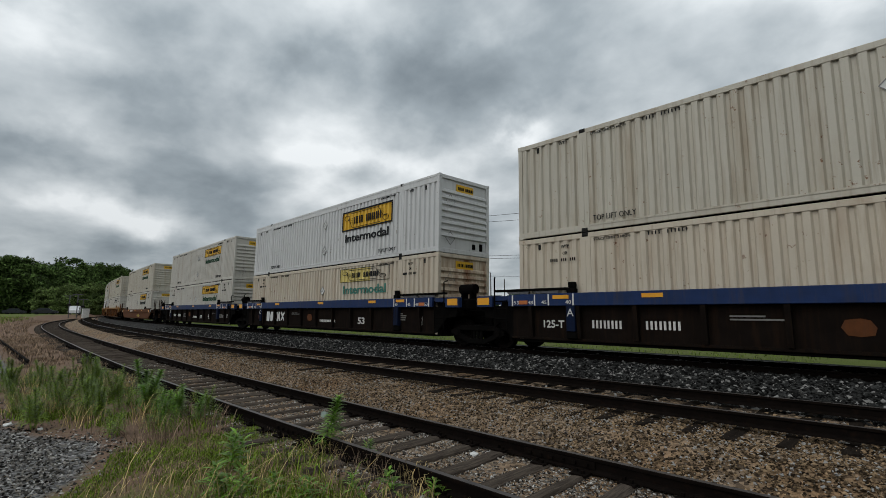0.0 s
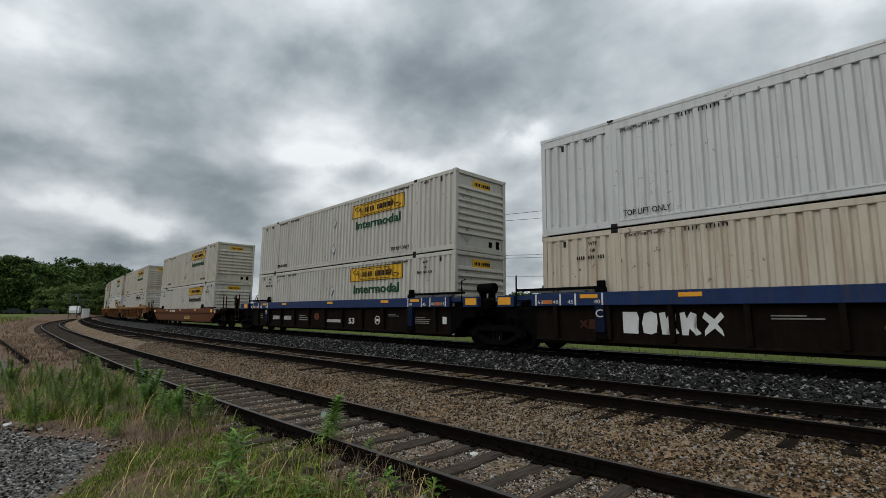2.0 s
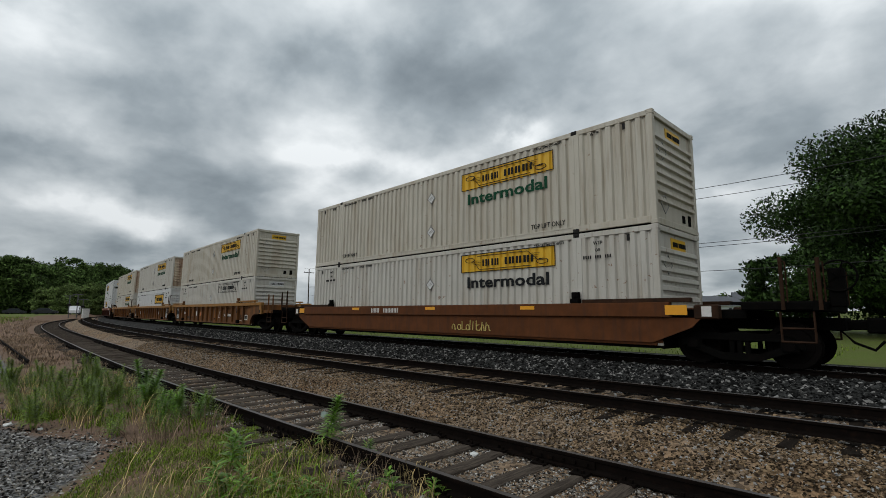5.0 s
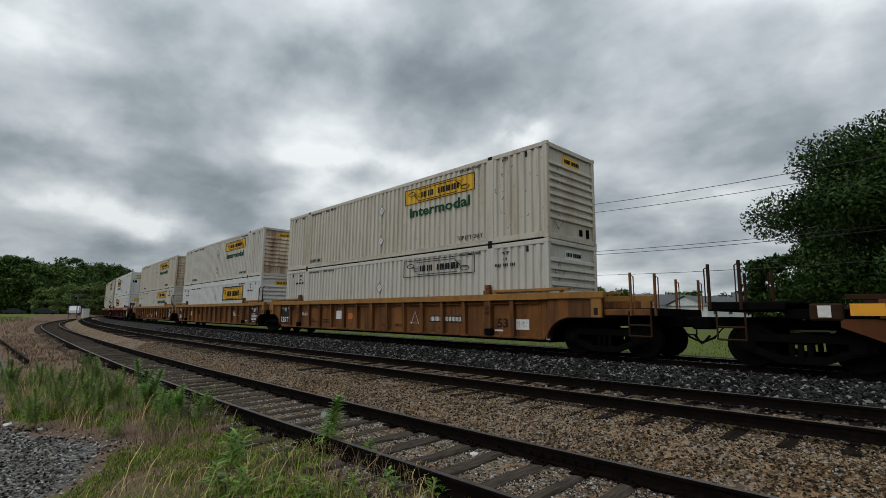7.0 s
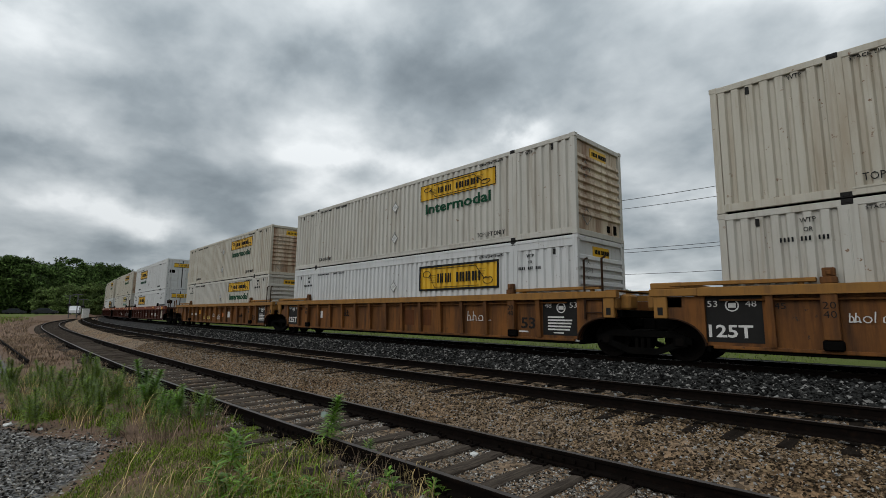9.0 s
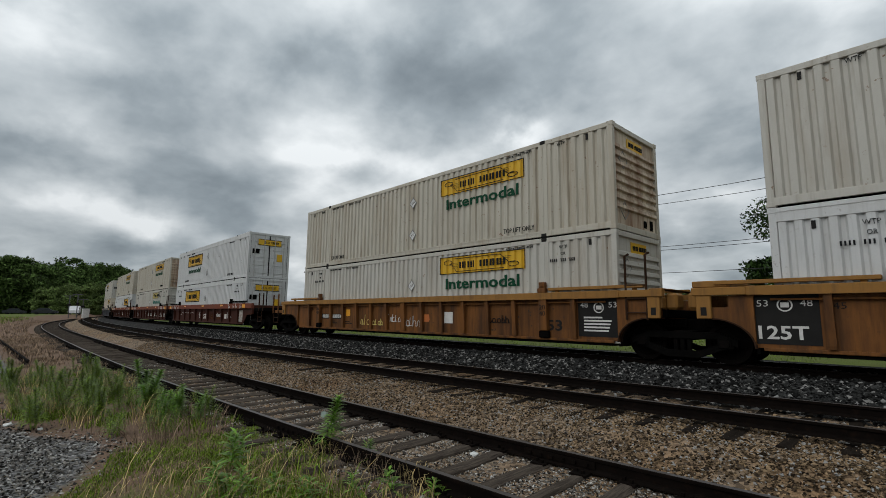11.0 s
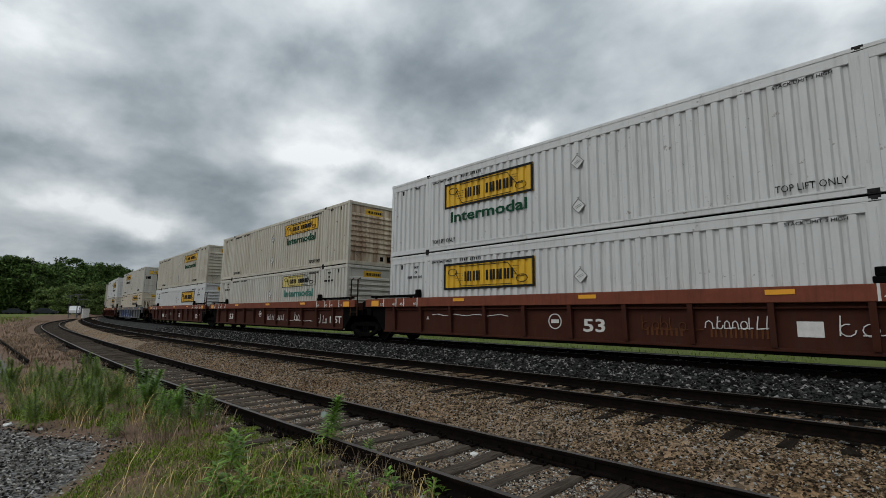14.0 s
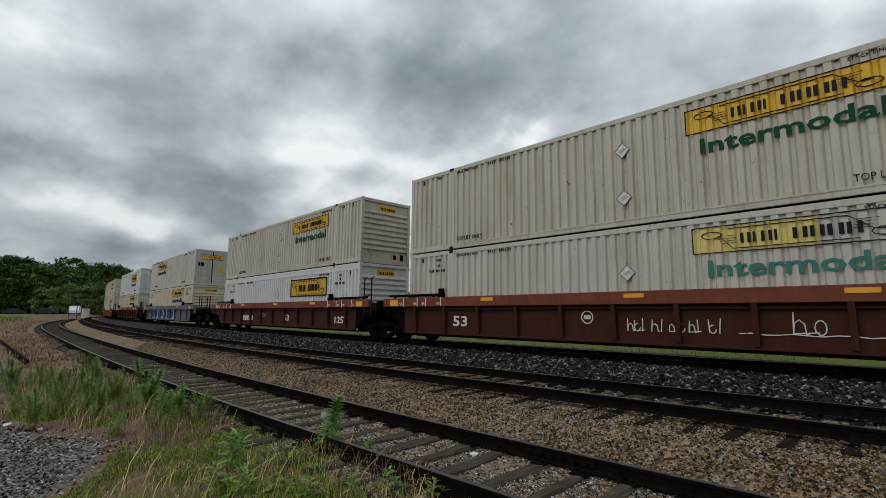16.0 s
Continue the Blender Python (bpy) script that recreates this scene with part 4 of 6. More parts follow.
def well_car(kind, left, right, marks):
    """One unit of a double-stack well car. left, right: joint, shared or coupler ends."""
    spec = {
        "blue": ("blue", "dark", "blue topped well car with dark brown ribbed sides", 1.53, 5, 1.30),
        "ochre": ("ochretop", "ochre", "ochre yellow well car with closely ribbed sides", 1.055, 7, 1.48),
        "orange": ("orange", "orange", "dirty orange well car with a smooth deep side sill", 0, 0, 1.02),
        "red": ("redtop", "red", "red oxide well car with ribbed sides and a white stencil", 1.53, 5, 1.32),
        "slate": ("slate", "slate", "grey well car with a pale blue spray-painted side", 1.9, 4, 1.30),
    }[kind]
    chord_m, side_m, text, pitch, count, chord_z = spec
    c = tagged(new("well_car"), text + ", moving", "railway car", "cars of the train")
    top = {"ochre": 1.67, "orange": 1.36}.get(kind, 1.64)
    length = {"ochre": 8.6, "blue": 8.42}.get(kind, 8.75)
    here = (CX, 0, 0)
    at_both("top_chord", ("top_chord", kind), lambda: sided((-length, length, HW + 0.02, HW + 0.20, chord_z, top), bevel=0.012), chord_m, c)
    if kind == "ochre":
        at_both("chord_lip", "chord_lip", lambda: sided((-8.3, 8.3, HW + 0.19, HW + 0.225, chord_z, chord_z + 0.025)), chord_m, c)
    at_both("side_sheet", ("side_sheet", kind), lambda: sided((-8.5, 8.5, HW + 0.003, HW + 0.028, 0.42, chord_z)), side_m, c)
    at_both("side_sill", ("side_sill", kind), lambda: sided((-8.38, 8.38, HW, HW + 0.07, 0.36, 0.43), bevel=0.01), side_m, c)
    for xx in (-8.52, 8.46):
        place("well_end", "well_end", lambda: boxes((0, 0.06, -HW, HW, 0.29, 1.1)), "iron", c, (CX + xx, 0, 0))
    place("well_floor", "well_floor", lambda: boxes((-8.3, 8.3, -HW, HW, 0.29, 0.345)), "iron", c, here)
    for k in range(-count, count + 1) if count else ():
        wide = 0.065 if kind == "ochre" else 0.055
        if kind == "ochre" and abs(k) == 6:
            continue
        for sy in (-1, 1):
            place("rib", ("rib", kind, k == 0), lambda: side_rib(wide * (1.7 if k == 0 and kind == "ochre" else 1.0), chord_z), side_m, c, (CX + (k * pitch if kind != "ochre" or abs(k) < 7 else math.copysign(7.28, k)), 0, 0), turn=0 if sy < 0 else 180)
    if kind in ("ochre", "blue"):
        for sx in (-1, 1):
            for sy in (-1, 1):
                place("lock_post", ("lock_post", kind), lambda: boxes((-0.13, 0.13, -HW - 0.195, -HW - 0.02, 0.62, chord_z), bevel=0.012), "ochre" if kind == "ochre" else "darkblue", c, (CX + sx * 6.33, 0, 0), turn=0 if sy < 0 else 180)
                place("post_foot", "post_foot", lambda: boxes((-0.16, 0.16, -HW - 0.17, -HW - 0.02, 0.42, 0.62), bevel=0.03), "iron", c, (CX + sx * 6.33, 0, 0), turn=0 if sy < 0 else 180)
    if kind in ("ochre", "red"):
        place("brake_pipe", ("brake_pipe", kind), lambda: tube(bmesh.new(), [(-8.2, -HW - 0.10, chord_z - 0.09), (-4.0, -HW - 0.10, chord_z - 0.10), (0, -HW - 0.10, chord_z - 0.085), (4.0, -HW - 0.10, chord_z - 0.10), (8.2, -HW - 0.10, chord_z - 0.09)], 0.022, 6), side_m, c, here)
    if kind == "orange":
        at_both("side_plate", "belly", lambda: plates([(-9.3, 1.01), (-9.3, 0.86), (-8.3, 0.43), (8.3, 0.43), (9.2, 0.80), (9.4, 1.01)], HW + 0.06, HW + 0.12), "orange", c)
    # end structures over the trucks
    for sx, how in ((-1, left), (1, right)):
        coupled = how == "coupler"
        last = 10.25 if coupled else 9.66
        # on ochre cars the darker side paint stands in for shadow at the ends
        deck_m = "ochre" if kind == "ochre" else "iron" if kind == "blue" else side_m
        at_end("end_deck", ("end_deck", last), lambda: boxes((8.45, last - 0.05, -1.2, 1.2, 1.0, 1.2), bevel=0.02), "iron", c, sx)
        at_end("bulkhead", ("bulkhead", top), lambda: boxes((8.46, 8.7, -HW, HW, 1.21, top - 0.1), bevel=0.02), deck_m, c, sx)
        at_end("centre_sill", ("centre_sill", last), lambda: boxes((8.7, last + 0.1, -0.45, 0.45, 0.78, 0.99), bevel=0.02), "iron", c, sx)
        if kind == "ochre":
            at_both("end_haunch", ("arch", last), lambda: plates(arch(last - 0.08, chord_z), HW + 0.01, HW + 0.10), side_m, c, sx)
            at_both("arch_lip", ("arch_lip", last), lambda: plates([(8.52 + 0.8 * (1 - math.cos(k * math.pi / 16)), 0.40 + 0.58 * math.sin(k * math.pi / 16)) for k in range(9)] + [(last - 0.08, 0.98), (last - 0.08, 1.01)] + [(8.49 + 0.83 * (1 - math.cos(k * math.pi / 16)), 0.40 + 0.61 * math.sin(k * math.pi / 16)) for k in range(8, -1, -1)], HW - 0.1, HW + 0.13), "decking", c, sx)
            at_both("jack_bracket", ("jack_bracket", last), lambda: sided((last - 0.38, last - 0.08, HW + 0.0, HW + 0.17, 0.99, chord_z + 0.02), bevel=0.015), chord_m, c, sx)
            at_both("jack_socket", ("jack_socket", last), lambda: sided((last - 0.29, last - 0.17, HW + 0.165, HW + 0.176, 1.06, 1.24), bevel=0.004), "black", c, sx)
            at_both("chord_end", ("chord_end", last), lambda: sided((8.6, last, HW + 0.02, HW + 0.20, chord_z + 0.01, top - 0.01), bevel=0.012), chord_m, c, sx)
            if not coupled:
                at_end("end_box", ("end_box", sx), lambda: boxes((8.95 if sx < 0 else 9.3, last, -HW - 0.12, HW + 0.12, top - 0.005, top + (0.14 if sx < 0 else 0.02)), (8.95 if sx < 0 else 9.35, last - 0.05, -HW - 0.10, -HW + 0.3, 1.22, chord_z), bevel=0.02), chord_m, c, sx)
        elif kind == "orange":
            at_both("end_casting", "orange_casting", lambda: sided((9.25, 9.75, HW - 0.1, HW + 0.15, 0.98, 1.3), bevel=0.03), "decking", c, sx)
            at_both("end_plate", "orange_end_plate", lambda: sided((9.42, 9.62, HW + 0.145, HW + 0.16, 1.04, 1.26)), "mark", c, sx)
        else:
            at_both("end_haunch", ("slope", kind, last), lambda: plates([(8.36, 0.40), (8.46, 0.40), (9.0, 0.93), (last - 0.2, 0.98), (last - 0.15, chord_z + 0.02), (8.36, chord_z + 0.02)], HW - 0.02, HW + 0.03), "iron" if kind != "red" or not coupled else side_m, c, sx)
            if kind == "blue":
                at_both("end_plate", ("blue_end", last), lambda: sided((9.06, last + 0.05, HW + 0.0, HW + 0.18, chord_z - 0.02, top - 0.02), bevel=0.015), "blue", c, sx)
                at_both("end_beam", ("blue_beam", last), lambda: sided((8.4, 9.1, HW + 0.0, HW + 0.1, top - 0.2, top - 0.03), bevel=0.01), "blue", c, sx)
                at_end("side_ladder", "side_ladder", lambda: functools.reduce(lambda bm, z: tube(bm, [(8.5, -HW - 0.16, z), (8.98, -HW - 0.16, z)], 0.016, 5), (0.62, 0.92, 1.22, 1.46), tube(tube(bmesh.new(), [(8.5, -HW - 0.16, 0.55), (8.5, -HW - 0.16, 1.5)], 0.018, 5), [(8.98, -HW - 0.16, 0.55), (8.98, -HW - 0.16, 2.15), (9.06, -HW - 0.05, 2.2)], 0.024, 5)), "iron", c, sx)
            else:
                at_both("chord_end", ("chord_end", kind, last), lambda: sided((8.75, last - 0.15, HW + 0.02, HW + 0.19, chord_z + 0.005, top - 0.01), bevel=0.012), chord_m, c, sx)
                at_both("end_post", ("end_post", kind, last), lambda: sided((last - 0.45, last - 0.15, HW + 0.0, HW + 0.12, 0.98, chord_z), bevel=0.02), "iron" if not coupled else side_m, c, sx)
        if kind == "ochre" or not coupled and kind == "red":
            at_both("guide_rail", ("guide_rail", kind, how), lambda: sided((6.5, 9.2, HW + 0.0, HW + 0.16, top + 0.05, top + 0.13), (6.7, 6.8, HW + 0.02, HW + 0.1, top, top + 0.05), (8.9, 9.0, HW + 0.02, HW + 0.1, top, top + 0.05), bevel=0.008), chord_m if kind == "ochre" else "iron", c, sx)
        elif kind != "orange":
            at_both("guide_rail", ("guide_rail", kind, how), lambda: sided((6.45, 9.0, HW + 0.0, HW + 0.16, top + 0.09, top + 0.16), bevel=0.008), "iron", c, sx)
            for x0 in (6.75, 7.75):
                at_both("guide_plate", ("guide_plate", x0), lambda: plates([(x0, top + 0.02), (x0 + 0.72, top + 0.02), (x0 + 0.78, top + 0.09), (x0 - 0.06, top + 0.09)], HW + 0.10, HW + 0.13), "slate", c, sx)
        else:
            at_both("guide_rail", "orange_guide", lambda: sided((6.5, 9.2, HW + 0.0, HW + 0.14, top + 0.0, top + 0.1), bevel=0.008), "decking", c, sx)
        for sy in (-1, 1):
            place("lock_bracket", ("lock_bracket", kind), lambda: boxes((-0.14, 0.12, -0.1, 0.06, 0, 0.13), (-0.10, 0.10, -0.08, 0.05, 0.13, 0.3), (-0.04, 0.05, -0.1, -0.07, 0.16, 0.25), bevel=0.015), "iron" if kind != "ochre" else "ochre", c, (CX + sx * 6.3, sy * (HW + 0.09), top), turn=0 if sy < 0 else 180)
        if not coupled and sx > 0 and kind in ("ochre", "red"):
            gx = 8.77 if kind == "ochre" else 9.14
            def grabs():
                bm = bmesh.new()
                for dx in (0.0, 0.51):
                    tube(bm, [(gx + dx, -HW - 0.15, 0.95), (gx + dx, -HW - 0.15, 2.5), (gx + dx + 0.05, -HW - 0.05, 2.56)], 0.03, 6)
                for z in (1.12, 1.45, 1.78):
                    tube(bm, [(gx, -HW - 0.15, z), (gx + 0.51, -HW - 0.15, z)], 0.018, 5)
                return bm
            at_end("grab_iron", ("grab_iron", kind), grabs, "decking", c, sx)
        if coupled:
            low = 1.05 if kind == "ochre" else 1.18
            rail_m = "ochre" if kind == "ochre" else "decking"
            at_both("step_beam", ("step_beam", kind), lambda: sided((last - 0.1, 11.5, HW - 0.12, HW + 0.02, low, low + 0.16), bevel=0.015), rail_m if kind == "ochre" else "iron", c, sx)
            at_end("end_platform", ("end_platform", kind), lambda: boxes((9.9, 11.5, -1.22, 1.22, low + 0.12, low + 0.18), (11.36, 11.55, -1.4, 1.4, low - 0.02, low + 0.18), bevel=0.015), "iron", c, sx)
            at_end("draft_sill", "draft_sill", lambda: boxes((10.2, 11.7, -0.42, 0.42, 0.78, 1.04), bevel=0.02), "iron", c, sx)
            for py in (-1, 1):
                for px, hh in ((10.9, 1.05), (11.5, 1.0)):
                    at_end("safety_post", ("safety_post", px, py, kind), lambda: tube(tube(bmesh.new(), [(px, py * (HW + 0.05), low), (px, py * (HW + 0.05), low + hh)], 0.036, 8), [(px + 0.08, py * (HW + 0.05), low + 0.15), (px + 0.08, py * (HW + 0.05), low + hh - 0.1), (px, py * (HW + 0.05), low + hh - 0.06)], 0.016, 5), rail_m, c, sx)
                at_end("step", ("car_step", py), lambda: functools.reduce(lambda bm, z: tube(bm, [(10.84, py * (HW + 0.06), z), (11.38, py * (HW + 0.06), z)], 0.024, 5), (0.56, 0.82), tube(tube(bmesh.new(), [(10.84, py * (HW + 0.06), 1.15), (10.84, py * (HW + 0.06), 0.55)], 0.022, 5), [(11.38, py * (HW + 0.06), 1.15), (11.38, py * (HW + 0.06), 0.55)], 0.022, 5)), "decking", c, sx)
            at_end("coupler", "coupler", lambda: boxes((11.5, 12.15, -0.11, 0.11, 0.80, 1.0), (12.0, 12.3, -0.2, 0.2, 0.74, 1.04), bevel=0.03), "iron", c, sx)
            at_end("brake_hose", "brake_hose", lambda: tube(bmesh.new(), [(11.55, -0.25, 0.85), (11.8, -0.25, 0.55), (12.1, -0.25, 0.42), (12.25, -0.2, 0.6)], 0.03, 6), "iron", c, sx)
            truck(c, CX + sx * 10.0)
        else:
            at_end("articulated_joint", "joint", lambda: boxes((9.5, 10.05, -0.3, 0.3, 0.7, 0.99), bevel=0.03), "iron", c, sx)
            for side in (-1.0, 1.0):
                at_end("bearing_arm", ("bearing_arm", side), lambda: boxes((9.58, 9.86, side - 0.22, side + 0.22, 1.2, 1.58), bevel=0.05), chord_m if kind == "ochre" else "iron", c, sx)
            if sx < 0 or how == "last":
                truck(c, CX + sx * 10.06)
    if kind == "blue" and right == "shared":
        def tank():
            bm = bmesh.new()
            tube(bm, [(9.1, -0.75, 1.92), (9.16, -0.75, 1.92), (9.7, -0.75, 1.92), (9.76, -0.75, 1.92)], 0.17, 14)
            for x in (9.2, 9.6):
                box(bm, x, x + 0.06, -0.9, -0.6, 1.5, 1.8)
            return bm
        at_end("air_reservoir", "air_reservoir", tank, "iron", c, 1)
    if left == "coupler" and kind == "blue":
        place("brake_wheel", "brake_wheel", hand_wheel, "iron", c, (CX - 9.3, -0.9, 1.85))
    if kind == "orange":
        place("brake_wheel", "brake_wheel", hand_wheel, "iron", c, (11.5, -0.9, 1.85))
    # reflectors, stencils, lettering
    fy = -HW - 0.206
    for x in (-4.6, 0.1, 4.3) if kind != "ochre" else ():
        place("reflector", "reflector", lambda: boxes((0, 0.5, -0.006, 0.006, 0, 0.10)), "amber", c, (x, fy, top - 0.16))
    for sx in (-1, 1) if kind != "ochre" else ():
        big = {"blue": 9.42, "orange": 8.9}.get(kind, 8.83)
        place("reflector", "reflector_big", lambda: boxes((-0.24, 0.24, -0.006, 0.006, 0, 0.22)), "amber", c, (CX + sx * big, fy + (0.02 if kind == "blue" else 0.01 if kind != "orange" else 0), top - 0.29))
        if kind in ("blue", "red"):
            for x, t, inner in ((6.23, "40", 0), (7.0, "45", 0), (7.46, "48", 0), (8.25, "53", kind == "blue")):
                tx = x + (-0.23 if inner else 0.06)
                lettering(t, 0.10, 0.17, "mark", c, (CX + (tx if sx > 0 else -tx - 0.17), fy - 0.002, chord_z + 0.05), "size_mark")
                place("size_line", "size_line", lambda: boxes((-0.022, 0.022, -0.006, 0.006, 0, 0.31)), "mark", c, (CX + sx * x, fy, chord_z + 0.01))
        if kind == "blue":
            place("reflector", "reflector", None, "amber", c, (CX + (6.36 if sx > 0 else -6.86), fy, chord_z + 0.19))
            place("reflector", "reflector_small", lambda: boxes((-0.15, 0.15, -0.006, 0.006, 0, 0.11)), "orange_dot", c, (CX + sx * 7.86, fy, chord_z + 0.05))
    for sx in (-1, 1) if kind == "ochre" else ():
        for t, z in (("20", 1.2), ("40", 1.03)):
            lettering(t, 0.13, 0.2, "black", c, (CX + sx * 6.33 - 0.1, -HW - 0.199, z), "size_mark")
    py = -HW - 0.034 if kind != "orange" else -HW - 0.126
    flat_y = py
    for what, x, z, args in marks:
        py = flat_y
        if what == "text":
            t, h, w, m = args
            on_post = kind == "blue" and t in ("A", "B", "C")
            lettering(t, h, w, m, c, (CX - 6.43 if on_post else x, -HW - 0.199 if on_post else py if z < chord_z else fy, z - 0.08 * on_post), "stencil")
        elif what == "bars":
            widths, h, gap, m = args
            place("stencil_mark", ("stencil_mark", x, z, tuple(widths)), lambda: bars(widths, h, gap), m, c, (x, py if z < chord_z else fy, z), "plain painted bars")
        elif what == "block":
            n, w, h, m = args
            m = "faint" if m == "mark" and kind in ("blue", "red") else m
            place("data_stencil", ("data_stencil", n, w, h), lambda: text_block(n, w, h), m, c, (x, py - 0.004, z))
        elif what == "plate":
            w, h, m = args
            place("painted_panel", ("painted_panel", w, h), lambda: boxes((0, w, -0.004, 0.006, 0, h)), m, c, (x, py + (0.004 if m == "black" and w > 1 else 0), z))
        elif what == "scrawl":
            seed, w, h, m = args
            place("spray_tag", ("spray_tag", seed, w, h), lambda: scrawl(seed, w, h), m, c, (x, py - 0.012, z), "spray-painted tag")
        elif what == "letters":
            seed, n, w, h, m = args
            place("graffiti_piece", ("graffiti_piece", seed), lambda: letters_block(seed, n, w, h), m, c, (x, py, z), "spray-painted block letters")
        elif what == "triangle":
            w, m = args
            place("spray_tag", ("triangle", w), lambda: tube(bmesh.new(), [(-0.06, 0, 0.02), (w, 0, 0), (w * 0.5, 0, w), (0, 0, -0.02)], 0.014, 4), m, c, (x, py - 0.012, z), "spray-painted triangle")
        elif what == "ring":
            r, m = args
            place("round_mark", ("round_mark", r), lambda: tube(boxes((-r * 0.6, r * 0.6, -0.005, 0.005, -0.05, 0.05)), [(r * math.cos(a * math.tau / 18), 0, r * math.sin(a * math.tau / 18)) for a in range(19)], 0.018, 4), m, c, (x, py, z))
    return c


def unit_pose(s0, t):
    """The pose of a car whose middle is s0 metres down the line at the start, at time t."""
    s = s0 - SPEED * t
    a, _ = on_track(MAIN, s - 9.0)
    b, _ = on_track(MAIN, s + 9.0)
    turn = math.degrees(math.atan2(a[1] - b[1], a[0] - b[0]))
    return pose((a[0] + b[0]) / 2, (a[1] + b[1]) / 2, 0, 0, 0, turn) @ pose(0, 0, 0, -CANT)


MARK_BLUE_A = [("bars", -6.0, 0.72, ([0.16, 0.16, 0.16, 0.16], 0.2, 0.05, "mark")), ("bars", -4.6, 0.72, ([0.16] * 4, 0.2, 0.05, "mark")), ("text", -7.5, 0.70, ("125-T", 0.21, 0.66, "mark")), ("text", -6.35, 1.1, ("A", 0.2, 0.2, "mark")), ("block", -2.8, 0.95, (2, 1.0, 0.14, "mark")), ("letters", -0.95, 0.7, (3, 1, 0.6, 0.32, "orange")), ("bars", 1.0, 0.75, ([0.9], 0.12, 0.02, "mark")), ("text", 2.5, 0.66, ("53", 0.26, 0.42, "mark")), ("block", 5.8, 0.8, (4, 0.7, 0.3, "mark"))]
MARK_BLUE_B = [("letters", -6.0, 0.62, (11, 5, 2.3, 0.52, "placard")), ("text", -6.55, 1.08, ("C", 0.2, 0.2, "mark")), ("letters", -7.2, 0.7, (17, 2, 0.5, 0.25, "red")), ("block", -2.9, 0.98, (2, 0.9, 0.12, "mark")), ("letters", -1.2, 0.7, (3, 1, 0.5, 0.32, "orange")), ("bars", 0.05, 0.66, ([0.12] * 10, 0.11, 0.02, "mark")), ("text", 3.3, 0.62, ("53", 0.28, 0.5, "mark")), ("block", 5.9, 0.8, (4, 0.7, 0.3, "mark")), ("text", 7.3, 0.66, ("II", 0.3, 0.2, "mark"))]
MARK_BLUE_C = [("bars", -6.0, 0.72, ([0.16] * 4, 0.19, 0.05, "mark")), ("bars", -4.6, 0.72, ([0.16] * 4, 0.19, 0.05, "mark")), ("text", -6.4, 1.1, ("B", 0.2, 0.2, "mark")), ("block", -2.9, 0.7, (3, 1.0, 0.3, "mark")), ("letters", -1.35, 0.75, (3, 1, 0.55, 0.32, "orange")), ("bars", -0.12, 0.66, ([0.1] * 10, 0.13, 0.025, "mark")), ("text", 1.72, 0.62, ("53", 0.25, 0.45, "mark")), ("ring", 3.87, 0.80, (0.16, "mark")), ("block", 4.6, 0.95, (2, 0.7, 0.10, "mark")), ("block", 6.25, 0.70, (4, 0.85, 0.26, "mark")), ("block", -7.7, 0.75, (3, 0.35, 0.3, "mark")), ("plate", 7.72, 0.72, (0.2, 0.24, "placard"))]
MARK_ORANGE = [("bars", -3.2, 1.10, ([0.14] * 3 + [-0.2] + [0.14] * 5, 0.17, 0.05, "mark")), ("scrawl", 1.4, 0.55, (5, 1.6, 0.32, "pale")), ("plate", -8.3, 1.08, (0.28, 0.2, "mark")), ("plate", 7.9, 1.08, (0.28, 0.2, "mark"))]
MARK_OCHRE_A = [("plate", -8.75, 0.5, (1.1, 0.98, "black")), ("text", -8.68, 0.60, ("125T", 0.27, 0.84, "mark")), ("text", -8.68, 1.25, ("53", 0.13, 0.2, "mark")), ("text", -7.95, 1.25, ("48", 0.13, 0.2, "mark")), ("ring", -8.2, 1.28, (0.12, "mark")), ("text", -7.45, 1.2, ("45", 0.12, 0.2, "black")), ("text", 6.4, 0.66, ("53", 0.28, 0.42, "black")), ("plate", 7.1, 0.62, (0.5, 0.3, "mark")), ("plate", 7.16, 0.67, (0.38, 0.2, "black")), ("plate", -3.08, 0.82, (0.44, 0.36, "mark")), ("plate", 3.25, 0.78, (1.6, 0.22, "black")), ("bars", 3.32, 0.82, ([0.11] * 4 + [-0.16] + [0.11] * 6, 0.15, 0.025, "mark")), ("triangle", 2.25, 0.72, (0.42, "mark")), ("text", 1.25, 0.58, ("NWG33E", 0.10, 0.5, "black")), ("scrawl", -6.3, 0.95, (32, 0.7, 0.2, "mark")), ("letters", -2.1, 0.82, (46, 1, 0.42, 0.26, "orange_dot")), ("scrawl", 0.4, 0.6, (33, 0.6, 0.14, "redtop")), ("block", -4.2, 0.62, (2, 0.7, 0.2, "black")), ("block", -5.4, 0.62, (2, 0.6, 0.16, "black")), ("block", 8.2, 1.22, (3, 0.6, 0.16, "black")), ("block", 6.3, 0.53, (1, 0.5, 0.1, "mark"))]
